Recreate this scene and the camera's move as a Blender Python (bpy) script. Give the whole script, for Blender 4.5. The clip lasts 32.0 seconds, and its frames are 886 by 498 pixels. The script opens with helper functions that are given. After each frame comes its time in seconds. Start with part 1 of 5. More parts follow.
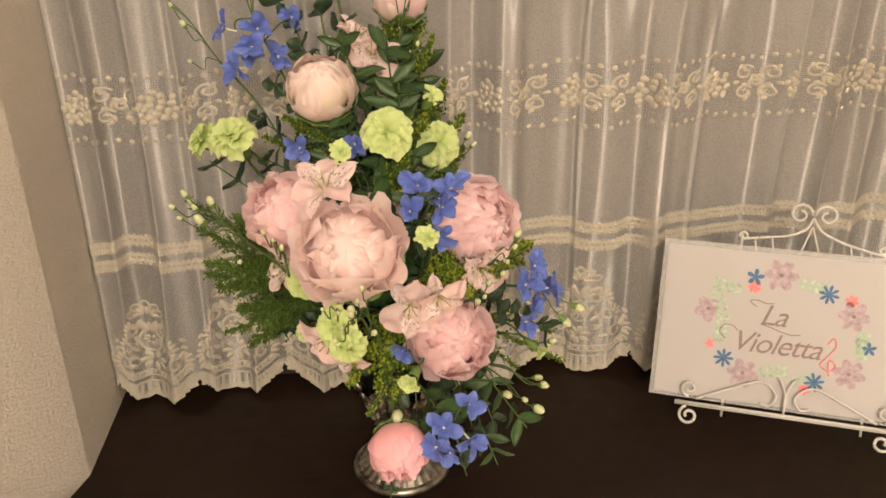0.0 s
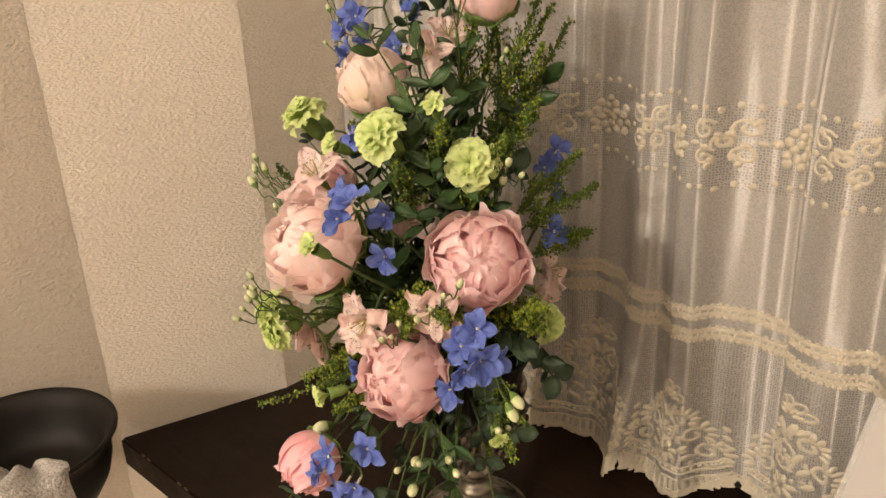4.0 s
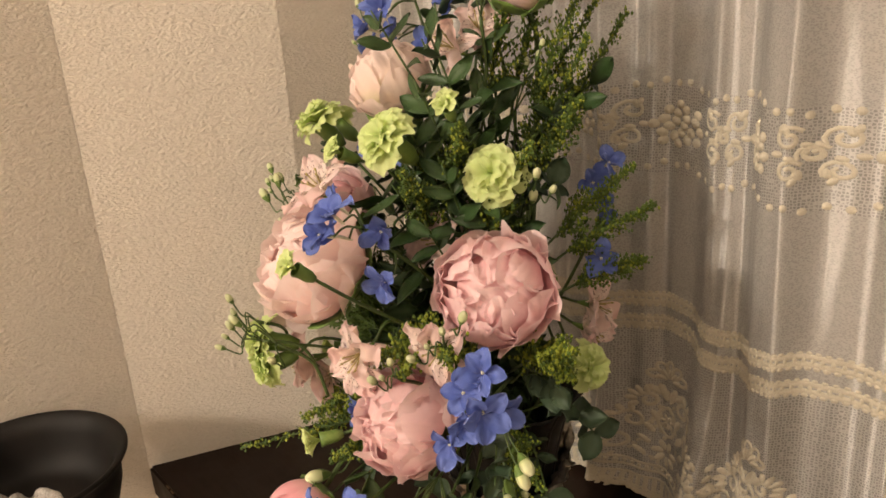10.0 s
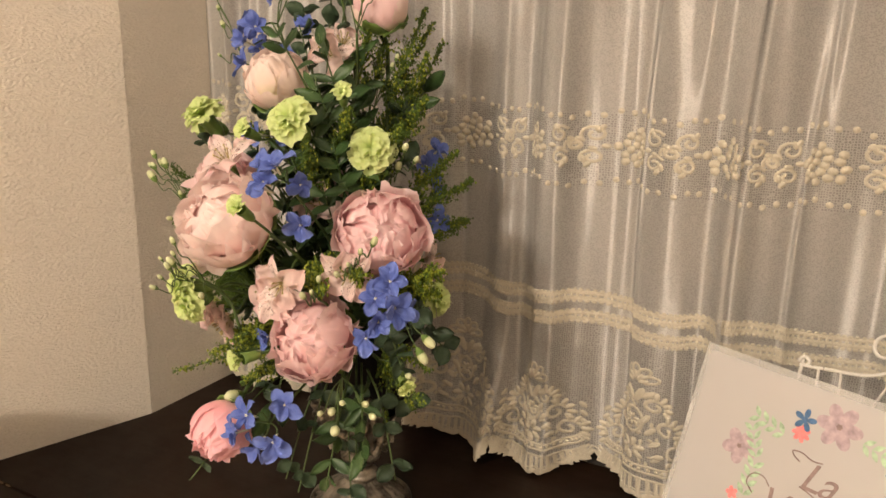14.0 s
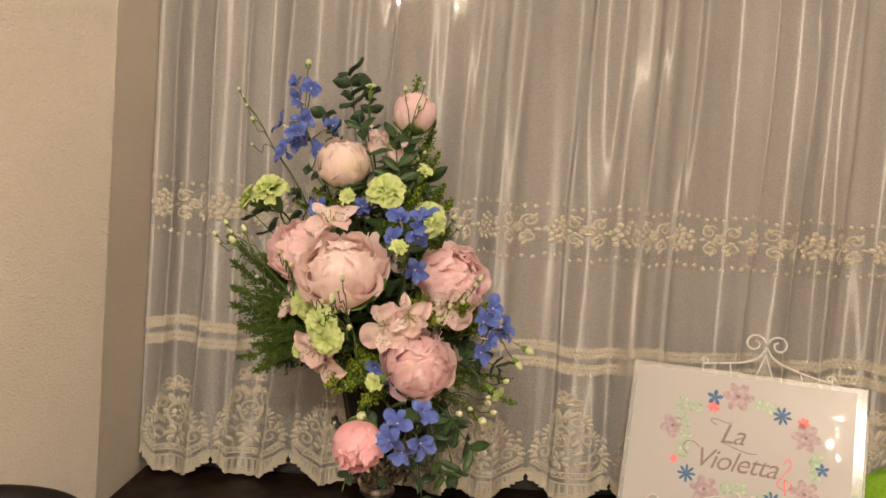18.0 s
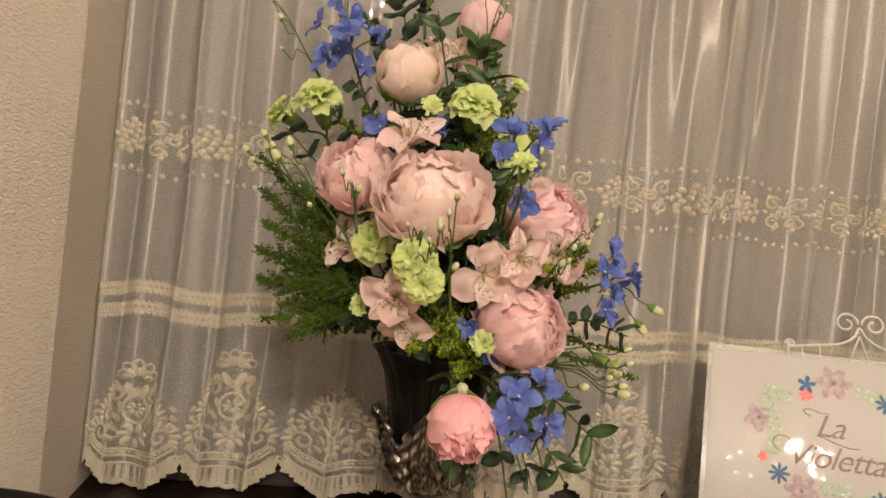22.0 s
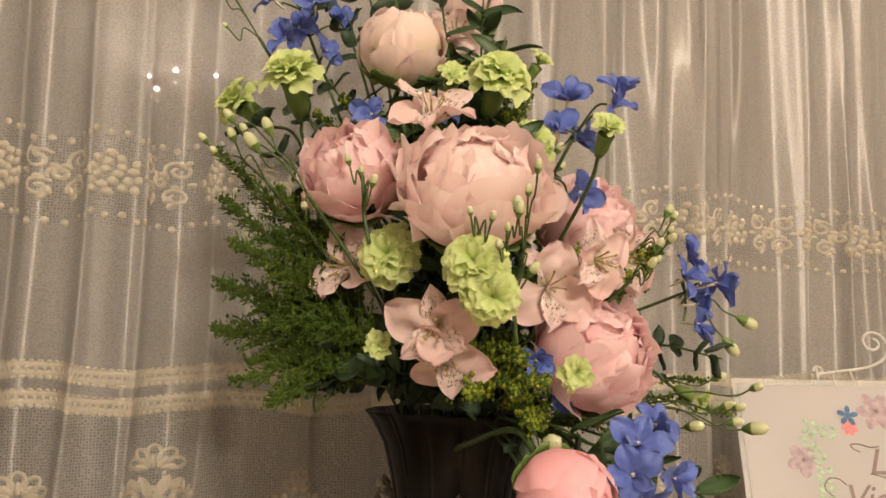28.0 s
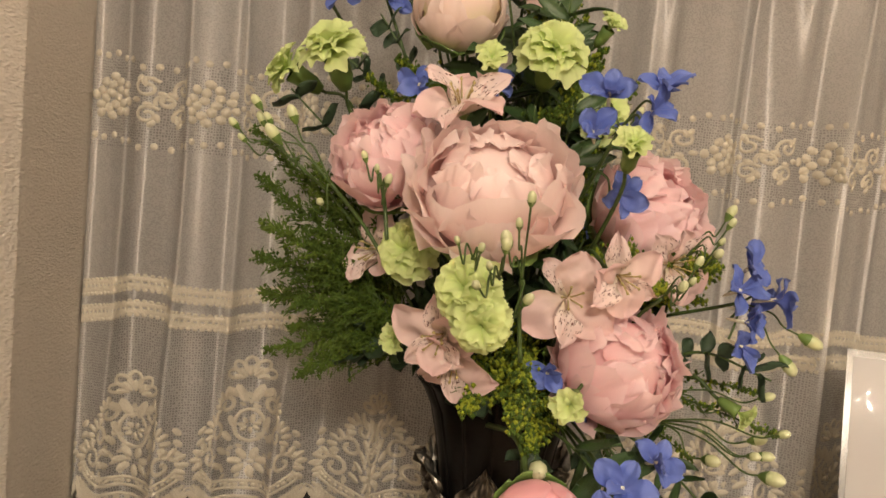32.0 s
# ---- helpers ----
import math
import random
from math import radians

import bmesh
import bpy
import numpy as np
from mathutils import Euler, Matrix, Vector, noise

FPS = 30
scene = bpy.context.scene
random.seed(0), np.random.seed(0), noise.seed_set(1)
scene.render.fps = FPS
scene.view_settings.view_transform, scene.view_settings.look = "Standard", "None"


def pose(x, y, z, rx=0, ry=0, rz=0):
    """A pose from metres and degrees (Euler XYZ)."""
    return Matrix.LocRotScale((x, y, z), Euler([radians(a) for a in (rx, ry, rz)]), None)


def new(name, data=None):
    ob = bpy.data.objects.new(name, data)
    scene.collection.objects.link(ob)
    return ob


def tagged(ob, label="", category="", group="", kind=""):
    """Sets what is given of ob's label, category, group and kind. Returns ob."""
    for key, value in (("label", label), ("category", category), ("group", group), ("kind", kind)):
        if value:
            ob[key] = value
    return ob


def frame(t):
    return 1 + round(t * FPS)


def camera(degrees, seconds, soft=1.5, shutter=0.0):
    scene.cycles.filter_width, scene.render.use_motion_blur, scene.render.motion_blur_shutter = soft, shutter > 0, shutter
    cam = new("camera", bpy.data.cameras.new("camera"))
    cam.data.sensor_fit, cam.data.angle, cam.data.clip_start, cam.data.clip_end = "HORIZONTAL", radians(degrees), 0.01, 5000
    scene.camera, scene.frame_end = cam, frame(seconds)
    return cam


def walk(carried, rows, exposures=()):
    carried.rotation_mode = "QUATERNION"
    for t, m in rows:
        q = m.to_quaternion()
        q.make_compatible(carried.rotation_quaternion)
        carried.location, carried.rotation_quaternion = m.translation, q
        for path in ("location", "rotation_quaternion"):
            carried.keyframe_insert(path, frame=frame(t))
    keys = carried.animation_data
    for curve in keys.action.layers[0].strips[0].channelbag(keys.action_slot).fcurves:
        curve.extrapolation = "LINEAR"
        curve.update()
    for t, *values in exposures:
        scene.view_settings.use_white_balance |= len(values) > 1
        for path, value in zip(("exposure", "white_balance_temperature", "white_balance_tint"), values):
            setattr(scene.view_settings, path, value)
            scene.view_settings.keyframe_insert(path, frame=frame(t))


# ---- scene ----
# ---- camera ----
cam = camera(56.9, 32.0, soft=1.6)
PATH = [
    (0, -0.0291, -0.9625, 0.6474, 65.52, 0.50, -6.09),
    (0.5, 0.0355, -0.9516, 0.6498, 65.03, 1.23, 2.93),
    (1, 0.0751, -0.8933, 0.6395, 63.97, 1.03, 7.15),
    (1.5, 0.1276, -0.8256, 0.6261, 62.73, 1.25, 10.50),
    (2, 0.2244, -0.7958, 0.6234, 62.81, 2.61, 20.17),
    (2.5, 0.3577, -0.7847, 0.6273, 65.46, 4.41, 31.44),
    (4.5, 0.4907, -0.6565, 0.5915, 68.21, 2.25, 46.36),
    (5, 0.5089, -0.6002, 0.5713, 69.07, 3.31, 51.17),
    (5.5, 0.4980, -0.5704, 0.5681, 71.23, 2.65, 51.42),
    (6, 0.4722, -0.5701, 0.6085, 72.77, 1.84, 51.41),
    (6.5, 0.4633, -0.5862, 0.6350, 73.89, 1.05, 50.17),
    (7, 0.4555, -0.5903, 0.6605, 74.37, 0.78, 49.70),
    (7.5, 0.4507, -0.5884, 0.6637, 74.83, 1.32, 49.31),
    (8, 0.4522, -0.5806, 0.6473, 72.51, 2.17, 50.23),
    (8.5, 0.4606, -0.5746, 0.6177, 71.95, 3.43, 50.16),
    (9, 0.4578, -0.5668, 0.5885, 71.13, 3.82, 50.51),
    (9.5, 0.4534, -0.5674, 0.5681, 70.71, 3.93, 50.74),
    (10, 0.4577, -0.5878, 0.5659, 69.86, 3.56, 50.57),
    (10.5, 0.4794, -0.6235, 0.5704, 69.58, 3.40, 50.30),
    (11, 0.5054, -0.6614, 0.5728, 70.08, 3.37, 48.91),
    (11.5, 0.5235, -0.6904, 0.5797, 70.55, 2.76, 46.08),
    (12, 0.5360, -0.7223, 0.5846, 70.74, 1.92, 42.24),
    (12.5, 0.5432, -0.7572, 0.5829, 69.73, 1.62, 39.89),
    (13, 0.5598, -0.7904, 0.5859, 70.41, 1.42, 37.89),
    (13.5, 0.5310, -0.8195, 0.5721, 71.95, 0.15, 34.32),
    (15.5, 0.2799, -0.9602, 0.4273, 82.94, -3.29, 14.16),
    (16, 0.2206, -1.0289, 0.4279, 84.82, -3.44, 10.30),
    (16.5, 0.1759, -1.1004, 0.4392, 85.69, -3.54, 7.21),
    (17, 0.1398, -1.1446, 0.4459, 86.15, -3.71, 4.27),
    (17.5, 0.0978, -1.1804, 0.4431, 86.84, -3.20, 2.02),
    (18, 0.0668, -1.1995, 0.4351, 86.79, -3.94, 0.43),
    (18.5, 0.0263, -1.1741, 0.4222, 85.97, -5.17, -1.07),
    (19, 0.0044, -1.1755, 0.4079, 86.25, -5.76, -2.63),
    (19.5, -0.0217, -1.1640, 0.3997, 86.81, -5.34, -4.72),
    (20, -0.0425, -1.1268, 0.3929, 87.07, -5.11, -5.42),
    (20.5, -0.0582, -1.1186, 0.3822, 87.37, -5.75, -5.02),
    (21, -0.0732, -1.0819, 0.3583, 87.82, -6.25, -4.87),
    (21.5, -0.0970, -1.0259, 0.3299, 89.53, -6.41, -6.71),
    (22, -0.1339, -0.9807, 0.3134, 90.05, -5.85, -8.93),
    (22.5, -0.1629, -0.9335, 0.2998, 90.70, -5.06, -11.09),
    (23, -0.1964, -0.9050, 0.2854, 91.92, -4.14, -14.23),
    (23.5, -0.2212, -0.8807, 0.2779, 93.78, -2.55, -18.32),
    (24, -0.2344, -0.8508, 0.2682, 94.95, -2.16, -20.87),
    (24.5, -0.2456, -0.8066, 0.2585, 94.70, -2.59, -22.69),
    (26.5, -0.2518, -0.7484, 0.2046, 96.99, -1.12, -22.85),
    (27, -0.2411, -0.7357, 0.2144, 98.60, -1.68, -21.51),
    (27.5, -0.2252, -0.7551, 0.2424, 98.26, -1.44, -20.26),
    (28, -0.2194, -0.7687, 0.2532, 97.46, -1.11, -19.36),
    (28.5, -0.1997, -0.7926, 0.2709, 96.82, -0.78, -17.93),
    (29, -0.1880, -0.8111, 0.2828, 96.09, -0.65, -16.14),
    (29.5, -0.1818, -0.8116, 0.2835, 95.64, -1.29, -14.93),
    (30, -0.1713, -0.8101, 0.3032, 93.01, -3.03, -12.57),
    (30.5, -0.1510, -0.7928, 0.3220, 89.35, -5.22, -9.74),
    (31, -0.1314, -0.7875, 0.3365, 86.97, -6.57, -7.63),
    (31.5, -0.1228, -0.7932, 0.3471, 85.92, -6.38, -6.16),
    (32, -0.1127, -0.7796, 0.3591, 85.11, -5.18, -5.03),
]
walk(cam, [(t, pose(x, y, z, rx, ry, rz)) for t, x, y, z, rx, ry, rz in PATH], [(0.0, -0.18, 6500, 10), (2.5, -0.16, 6500, 10), (4.5, -0.05, 6500, 10), (6.0, -0.12, 6500, 10), (7.2, -0.28, 6500, 10), (8.5, -0.22, 6500, 10), (10.5, -0.10, 6500, 10), (13.5, -0.08, 6500, 10), (16.0, -0.35, 6500, 10), (22.0, -0.36, 6500, 10), (24.5, -0.30, 6500, 10), (27.0, -0.18, 6500, 10), (28.5, -0.26, 6500, 10), (31.0, -0.30, 6500, 10), (32.0, -0.37, 6500, 10)])

# ---- light ----
world = bpy.data.worlds.new("night")
scene.world = world
world.use_nodes = True
world.node_tree.nodes["Background"].inputs[0].default_value = (0.02, 0.022, 0.03, 1)
world.node_tree.nodes["Background"].inputs[1].default_value = 0.3


def bulb_light(at, watts, radius=0.006, colour=(1.0, 0.85, 0.68)):
    data = bpy.data.lights.new("bulb_light", "POINT")
    data.energy, data.shadow_soft_size, data.color = watts, radius, colour
    ob = new("bulb_light", data)
    ob.location = at
    return ob


CHANDELIER = Vector((-0.12, -3.0, 1.46))
BULBS = [CHANDELIER + Vector((0.20 * math.cos(a), 0.20 * math.sin(a), 0)) for a in [i * math.tau / 7 + 0.2 for i in range(7)]]
for spot in BULBS:
    bulb_light(spot + Vector((0, 0, 0.03)), 40.5)
# soft fill light added under the ceiling; no such lamp is in view
FILL_LAMP = Vector((0.42, -1.05, 1.56))
fill_light = bpy.data.lights.new("fill_light", "AREA")
fill_light.shape, fill_light.size, fill_light.energy, fill_light.color = "DISK", 0.36, 4.5, (1.0, 0.83, 0.64)
fill_ob = new("fill_light", fill_light)
fill_ob.location = FILL_LAMP


# ---- materials ----
def material(name, build, rough=0.6, metal=0.0, spec=0.5):
    mat = bpy.data.materials.new(name)
    mat.use_nodes = True
    tree = mat.node_tree
    shader = tree.nodes["Principled BSDF"]
    shader.inputs["Roughness"].default_value = rough
    shader.inputs["Metallic"].default_value = metal
    shader.inputs["Specular IOR Level"].default_value = spec
    build(Nodes(tree, shader))
    return mat


class Nodes:
    """Short ways to add and join nodes."""

    def __init__(self, tree, shader):
        self.tree, self.shader = tree, shader
        self.out = tree.nodes["Material Output"]

    def add(self, kind, **inputs):
        node = self.tree.nodes.new(kind)
        for key, value in inputs.items():
            self.put(node.inputs[key.replace("_", " ")], value)
        return node

    def put(self, socket, value):
        if isinstance(value, bpy.types.NodeSocket):
            self.tree.links.new(value, socket)
        else:
            socket.default_value = value

    def coords(self, which="Object"):
        return self.tree.nodes.new("ShaderNodeTexCoord").outputs[which]

    def scaled(self, scale, which="Object"):
        node = self.add("ShaderNodeMapping", Vector=self.coords(which))
        node.inputs["Scale"].default_value = scale
        return node.outputs[0]

    def noise(self, scale, detail=4.0, rough=0.55, vector=None, out=0):
        node = self.add("ShaderNodeTexNoise", Scale=scale, Detail=detail, Roughness=rough)
        self.put(node.inputs["Vector"], vector if vector else self.coords())
        return node.outputs[out]

    def voronoi(self, scale, vector=None, feature="F1", out="Distance", even=1.0):
        node = self.add("ShaderNodeTexVoronoi")
        node.feature = feature
        node.inputs["Scale"].default_value = scale
        node.inputs["Randomness"].default_value = even
        self.put(node.inputs["Vector"], vector if vector else self.coords())
        return node.outputs[out]

    def ramp(self, fac, stops):
        node = self.add("ShaderNodeValToRGB", Fac=fac)
        elements = node.color_ramp.elements
        while len(elements) < len(stops):
            elements.new(0.5)
        for element, (at, colour) in zip(elements, stops):
            element.position = at
            element.color = (*colour, 1) if len(colour) == 3 else colour
        return node.outputs[0]

    def math(self, op, a, b=0.0):
        node = self.tree.nodes.new("ShaderNodeMath")
        node.operation = op
        self.put(node.inputs[0], a)
        self.put(node.inputs[1], b)
        return node.outputs[0]

    def mix(self, fac, a, b, blend="MIX"):
        node = self.tree.nodes.new("ShaderNodeMix")
        node.data_type, node.blend_type = "RGBA", blend
        self.put(node.inputs[0], fac)
        for socket, value in ((node.inputs[6], a), (node.inputs[7], b)):
            self.put(socket, (*value, 1) if isinstance(value, tuple) and len(value) == 3 else value)
        return node.outputs[2]

    def random(self):
        return self.tree.nodes.new("ShaderNodeObjectInfo").outputs["Random"]

    def island(self):
        return self.tree.nodes.new("ShaderNodeNewGeometry").outputs["Random Per Island"]

    def base(self, colour):
        self.put(self.shader.inputs["Base Color"], (*colour, 1) if isinstance(colour, tuple) else colour)

    def bump(self, height, strength=0.3, distance=0.002):
        node = self.add("ShaderNodeBump", Height=height, Strength=strength, Distance=distance)
        self.tree.links.new(node.outputs[0], self.shader.inputs["Normal"])
        return node.outputs[0]

    def translucent(self, colour, share):
        """Lets a share of the light through a thin sheet."""
        glow = self.add("ShaderNodeBsdfTranslucent", Color=colour)
        both = self.add("ShaderNodeMixShader", Fac=share)
        self.tree.links.new(self.shader.outputs[0], both.inputs[1])
        self.tree.links.new(glow.outputs[0], both.inputs[2])
        self.tree.links.new(both.outputs[0], self.out.inputs["Surface"])
        return both


def wallpaper_nodes(n):
    streaks = n.noise(1.0, 3.0, 0.6, n.scaled((210, 210, 560)))
    lumps = n.noise(1.0, 3.0, 0.6, n.scaled((190, 190, 330)))
    stains = n.noise(5.0, 4.0)
    # the relief's shade is put into the colour too: hollows darker, ridges lighter
    n.base(n.mix(0.5, n.ramp(stains, [(0.3, (0.72, 0.66, 0.58)), (0.7, (0.76, 0.70, 0.62))]),
                 n.ramp(n.math("MULTIPLY", n.math("ADD", lumps, streaks), 0.5), [(0.38, (0.68, 0.62, 0.545)), (0.62, (0.80, 0.74, 0.66))])))
    n.bump(n.math("ADD", n.math("MULTIPLY", streaks, 0.9), lumps), 1.0, 0.0023)


def dark_wood_nodes(n):
    grain = n.noise(1.0, 6.0, 0.65, n.scaled((6, 160, 160)))
    wide = n.noise(4.0, 3.0)
    n.base(n.mix(n.math("MULTIPLY", wide, 0.5), n.ramp(grain, [(0.3, (0.009, 0.0045, 0.0026)), (0.7, (0.018, 0.0095, 0.0055))]), (0.014, 0.008, 0.005)))
    n.put(n.shader.inputs["Roughness"], n.ramp(n.noise(30.0, 5.0), [(0.3, (0.42, 0.42, 0.42)), (0.7, (0.58, 0.58, 0.58))]))
    n.bump(grain, 0.12, 0.0004)


def plain(colour, vary=0.12, scale=40.0, bumps=0.0):
    def build(n):
        dark = tuple(c * (1 - vary) for c in colour)
        light = tuple(min(1, c * (1 + vary)) for c in colour)
        grain = n.noise(scale, 5.0)
        n.base(n.ramp(grain, [(0.3, dark), (0.7, light)]))
        if bumps:
            n.bump(grain, bumps, 0.001)
    return build


def sheer_nodes(n):
    uv = n.coords("UV")
    threads = n.voronoi(1.0, n.scaled((640, 800, 1), "UV"))
    net = n.voronoi(1.0, n.scaled((400, 400, 1), "UV"), "DISTANCE_TO_EDGE", even=0.45)
    height = n.add("ShaderNodeSeparateXYZ", Vector=uv).outputs[1]
    low = n.math("LESS_THAN", height, 0.205)
    band = n.math("MULTIPLY", n.math("GREATER_THAN", height, 0.362), n.math("LESS_THAN", height, 0.442))
    lace = n.math("MAXIMUM", low, band)
    fine = n.ramp(threads, [(0.2, (0.43, 0.43, 0.43)), (0.62, (0.60, 0.60, 0.60))])
    open_net = n.ramp(net, [(0.08, (0.64, 0.64, 0.64)), (0.24, (0.36, 0.36, 0.36))])
    cover = n.mix(lace, fine, open_net)
    # faint light and dark of folds, put into the base colour as upright bands
    fold_tone = n.noise(1.0, 3.0, 0.5, n.scaled((25, 1.2, 1), "UV"))
    n.base(n.ramp(fold_tone, [(0.3, (0.70, 0.68, 0.65)), (0.7, (0.78, 0.76, 0.73))]))
    n.shader.inputs["Sheen Weight"].default_value = 0.15
    both = n.translucent((0.7, 0.68, 0.65, 1), 0.30)
    clear = n.tree.nodes.new("ShaderNodeBsdfTransparent")
    # the satin gloss of the yarn
    along = n.tree.nodes.new("ShaderNodeTangent")
    along.direction_type = "UV_MAP"
    satin = n.add("ShaderNodeBsdfGlossy", Color=(0.95, 0.90, 0.87, 1), Roughness=0.52, Anisotropy=0.82, Rotation=0.0, Tangent=along.outputs[0])
    grain = n.noise(1.0, 2.0, 0.6, n.scaled((700, 700, 1), "UV"))
    shine = n.add("ShaderNodeMixShader", Fac=n.ramp(grain, [(0.30, (0.14, 0.14, 0.14)), (0.70, (0.36, 0.36, 0.36))]))
    n.tree.links.new(both.outputs[0], shine.inputs[1])
    n.tree.links.new(satin.outputs[0], shine.inputs[2])
    final = n.add("ShaderNodeMixShader", Fac=cover)
    n.tree.links.new(clear.outputs[0], final.inputs[1])
    n.tree.links.new(shine.outputs[0], final.inputs[2])
    n.tree.links.new(final.outputs[0], n.out.inputs["Surface"])
    n.bump(threads, 0.12, 0.0003)


def embroidery_nodes(n):
    n.base(n.ramp(n.noise(900.0, 3.0), [(0.3, (0.43, 0.39, 0.31)), (0.7, (0.54, 0.495, 0.405))]))
    n.bump(n.noise(1.0, 2.0, 0.5, n.scaled((1800, 1800, 600))), 0.5, 0.0005)


def pane_nodes(n):
    n.base(n.ramp(n.noise(2.0, 3.0), [(0.3, (0.14, 0.142, 0.145)), (0.7, (0.16, 0.162, 0.165))]))


def petal_nodes(base, mid, tip, blotch=0.0, share=0.22, veins=60.0):
    def build(n):
        uv = n.add("ShaderNodeSeparateXYZ", Vector=n.coords("UV"))
        along = uv.outputs[1]
        fibre = n.noise(1.0, 3.0, 0.55, n.scaled((veins, 3.0, 1), "UV"))
        patch = n.noise(45.0, 3.0)
        colour = n.ramp(along, [(0.0, base), (0.45, mid), (1.0, tip)])
        colour = n.mix(n.math("MULTIPLY", fibre, 0.28), colour, tuple(c * 0.88 for c in mid))
        colour = n.mix(n.math("MULTIPLY", patch, 0.25), colour, tip)
        if blotch:
            colour = n.mix(n.math("MULTIPLY", n.random(), blotch), colour, mid)
        n.base(colour)
        n.bump(fibre, 0.2, 0.0004)
        n.translucent(colour, share)
        n.shader.inputs["Sheen Weight"].default_value = 0.1
    return build


def spotted_nodes(n):
    uv = n.add("ShaderNodeSeparateXYZ", Vector=n.coords("UV"))
    fibre = n.noise(1.0, 3.0, 0.55, n.scaled((40, 3.0, 1), "UV"))
    colour = n.ramp(uv.outputs[1], [(0.0, (0.72, 0.68, 0.44)), (0.45, (0.92, 0.81, 0.77)), (1.0, (0.89, 0.68, 0.68))])
    colour = n.mix(n.math("MULTIPLY", fibre, 0.3), colour, (0.82, 0.68, 0.65))
    flecks = n.voronoi(1.0, n.scaled((24, 9, 1), "UV"))
    inside = n.math("MULTIPLY", n.math("GREATER_THAN", uv.outputs[1], 0.25), n.math("LESS_THAN", uv.outputs[1], 0.8))
    spots = n.math("MULTIPLY", n.math("LESS_THAN", flecks, 0.31), inside)
    colour = n.mix(spots, colour, (0.14, 0.035, 0.03))
    n.base(colour)
    n.translucent(colour, 0.4)


def leaf_nodes(dark, light, share=0.12, gloss=0.45):
    def build(n):
        rib = n.noise(1.0, 3.0, 0.5, n.scaled((30, 4, 1), "UV"))
        spots = n.noise(70.0, 4.0)
        colour = n.mix(n.math("MULTIPLY", n.random(), 0.6), n.ramp(spots, [(0.3, dark), (0.7, light)]), dark)
        n.base(colour)
        n.bump(rib, 0.3, 0.0004)
        n.translucent(colour, share)
    return build


def silver_nodes(n):
    tarnish = n.noise(60.0, 5.0)
    n.base(n.ramp(tarnish, [(0.35, (0.06, 0.052, 0.042)), (0.62, (0.38, 0.35, 0.30))]))
    n.put(n.shader.inputs["Roughness"], n.ramp(n.noise(120.0, 4.0), [(0.3, (0.26, 0.26, 0.26)), (0.7, (0.5, 0.5, 0.5))]))
    n.bump(n.noise(240.0, 4.0), 0.35, 0.0006)


def wire_nodes(n):
    chips = n.noise(300.0, 3.0)
    n.base(n.ramp(chips, [(0.30, (0.10, 0.09, 0.08)), (0.36, (0.58, 0.56, 0.53))]))
    n.bump(chips, 0.4, 0.0004)


def cloth_nodes(n):
    pile = n.noise(420.0, 4.0, 0.6)
    n.base(n.ramp(pile, [(0.36, (0.20, 0.185, 0.17)), (0.52, (0.43, 0.405, 0.38)), (0.7, (0.58, 0.555, 0.53))]))
    n.bump(pile, 0.9, 0.002)


def paper_nodes(n):
    n.base(n.ramp(n.noise(3.0, 3.0), [(0.3, (0.43, 0.415, 0.41)), (0.7, (0.46, 0.445, 0.44))]))
    n.shader.inputs["Coat Weight"].default_value = 0.2
    n.shader.inputs["Coat Roughness"].default_value = 0.02
    node = n.add("ShaderNodeBump", Height=n.noise(16.0, 2.0), Strength=0.35, Distance=0.0022)
    n.tree.links.new(node.outputs[0], n.shader.inputs["Coat Normal"])


def film_nodes(n):
    n.base((0.80, 0.79, 0.78))
    n.shader.inputs["Alpha"].default_value = 0.30


def glow(name, colour, strength):
    def build(n):
        n.base(colour)
        n.put(n.shader.inputs["Emission Color"], (*colour, 1))
        n.shader.inputs["Emission Strength"].default_value = strength
    return material(name, build)


WALLPAPER = material("wallpaper", wallpaper_nodes, 0.85, spec=0.25)
DARK_WOOD = material("dark_wood", dark_wood_nodes, 0.4, spec=0.16)
# unseen ceiling and floor, both toned lighter to bounce fill light
CEILING = material("ceiling_paint", plain((0.80, 0.78, 0.74), 0.05, 8), 0.9)
FLOORING = material("floor_boards", plain((0.36, 0.27, 0.19), 0.25, 6), 0.5)
SHEER = material("sheer_fabric", sheer_nodes, 0.55, spec=0.5)
EMBROIDERY = material("embroidery", embroidery_nodes, 0.8)
PANE = material("window_pane", pane_nodes, 0.0)
ALUMINIUM = material("aluminium", plain((0.035, 0.032, 0.03), 0.15, 30), 0.5, 0.3)
BLACK = material("black_lacquer", plain((0.008, 0.0065, 0.0055), 0.3, 20), 0.6, spec=0.2)
WORN = material("worn_wood", plain((0.16, 0.11, 0.07), 0.4, 300), 0.8)
TIN = material("dark_tin", plain((0.008, 0.007, 0.0065), 0.35, 60, 0.2), 0.5, 0.2, spec=0.3)
SILVER = material("tarnished_silver", silver_nodes, 0.4, 0.9)
WIRE = material("white_wire", wire_nodes, 0.5)
CLOTH = material("grey_pile_cloth", cloth_nodes, 0.95)
PAPER = material("laminated_paper", paper_nodes, 0.6)
LAMINATE = material("laminate_film", film_nodes, 0.12)
GREEN_PLUSH = material("green_plush", plain((0.22, 0.42, 0.02), 0.2, 300, 0.6), 0.9)
BULB_GLASS = glow("bulb_glass", (1.0, 0.80, 0.55), 60.0)
# glow for the shade of the added fill lamp
SHADE = glow("milk_glass", (1.0, 0.85, 0.68), 6.0)
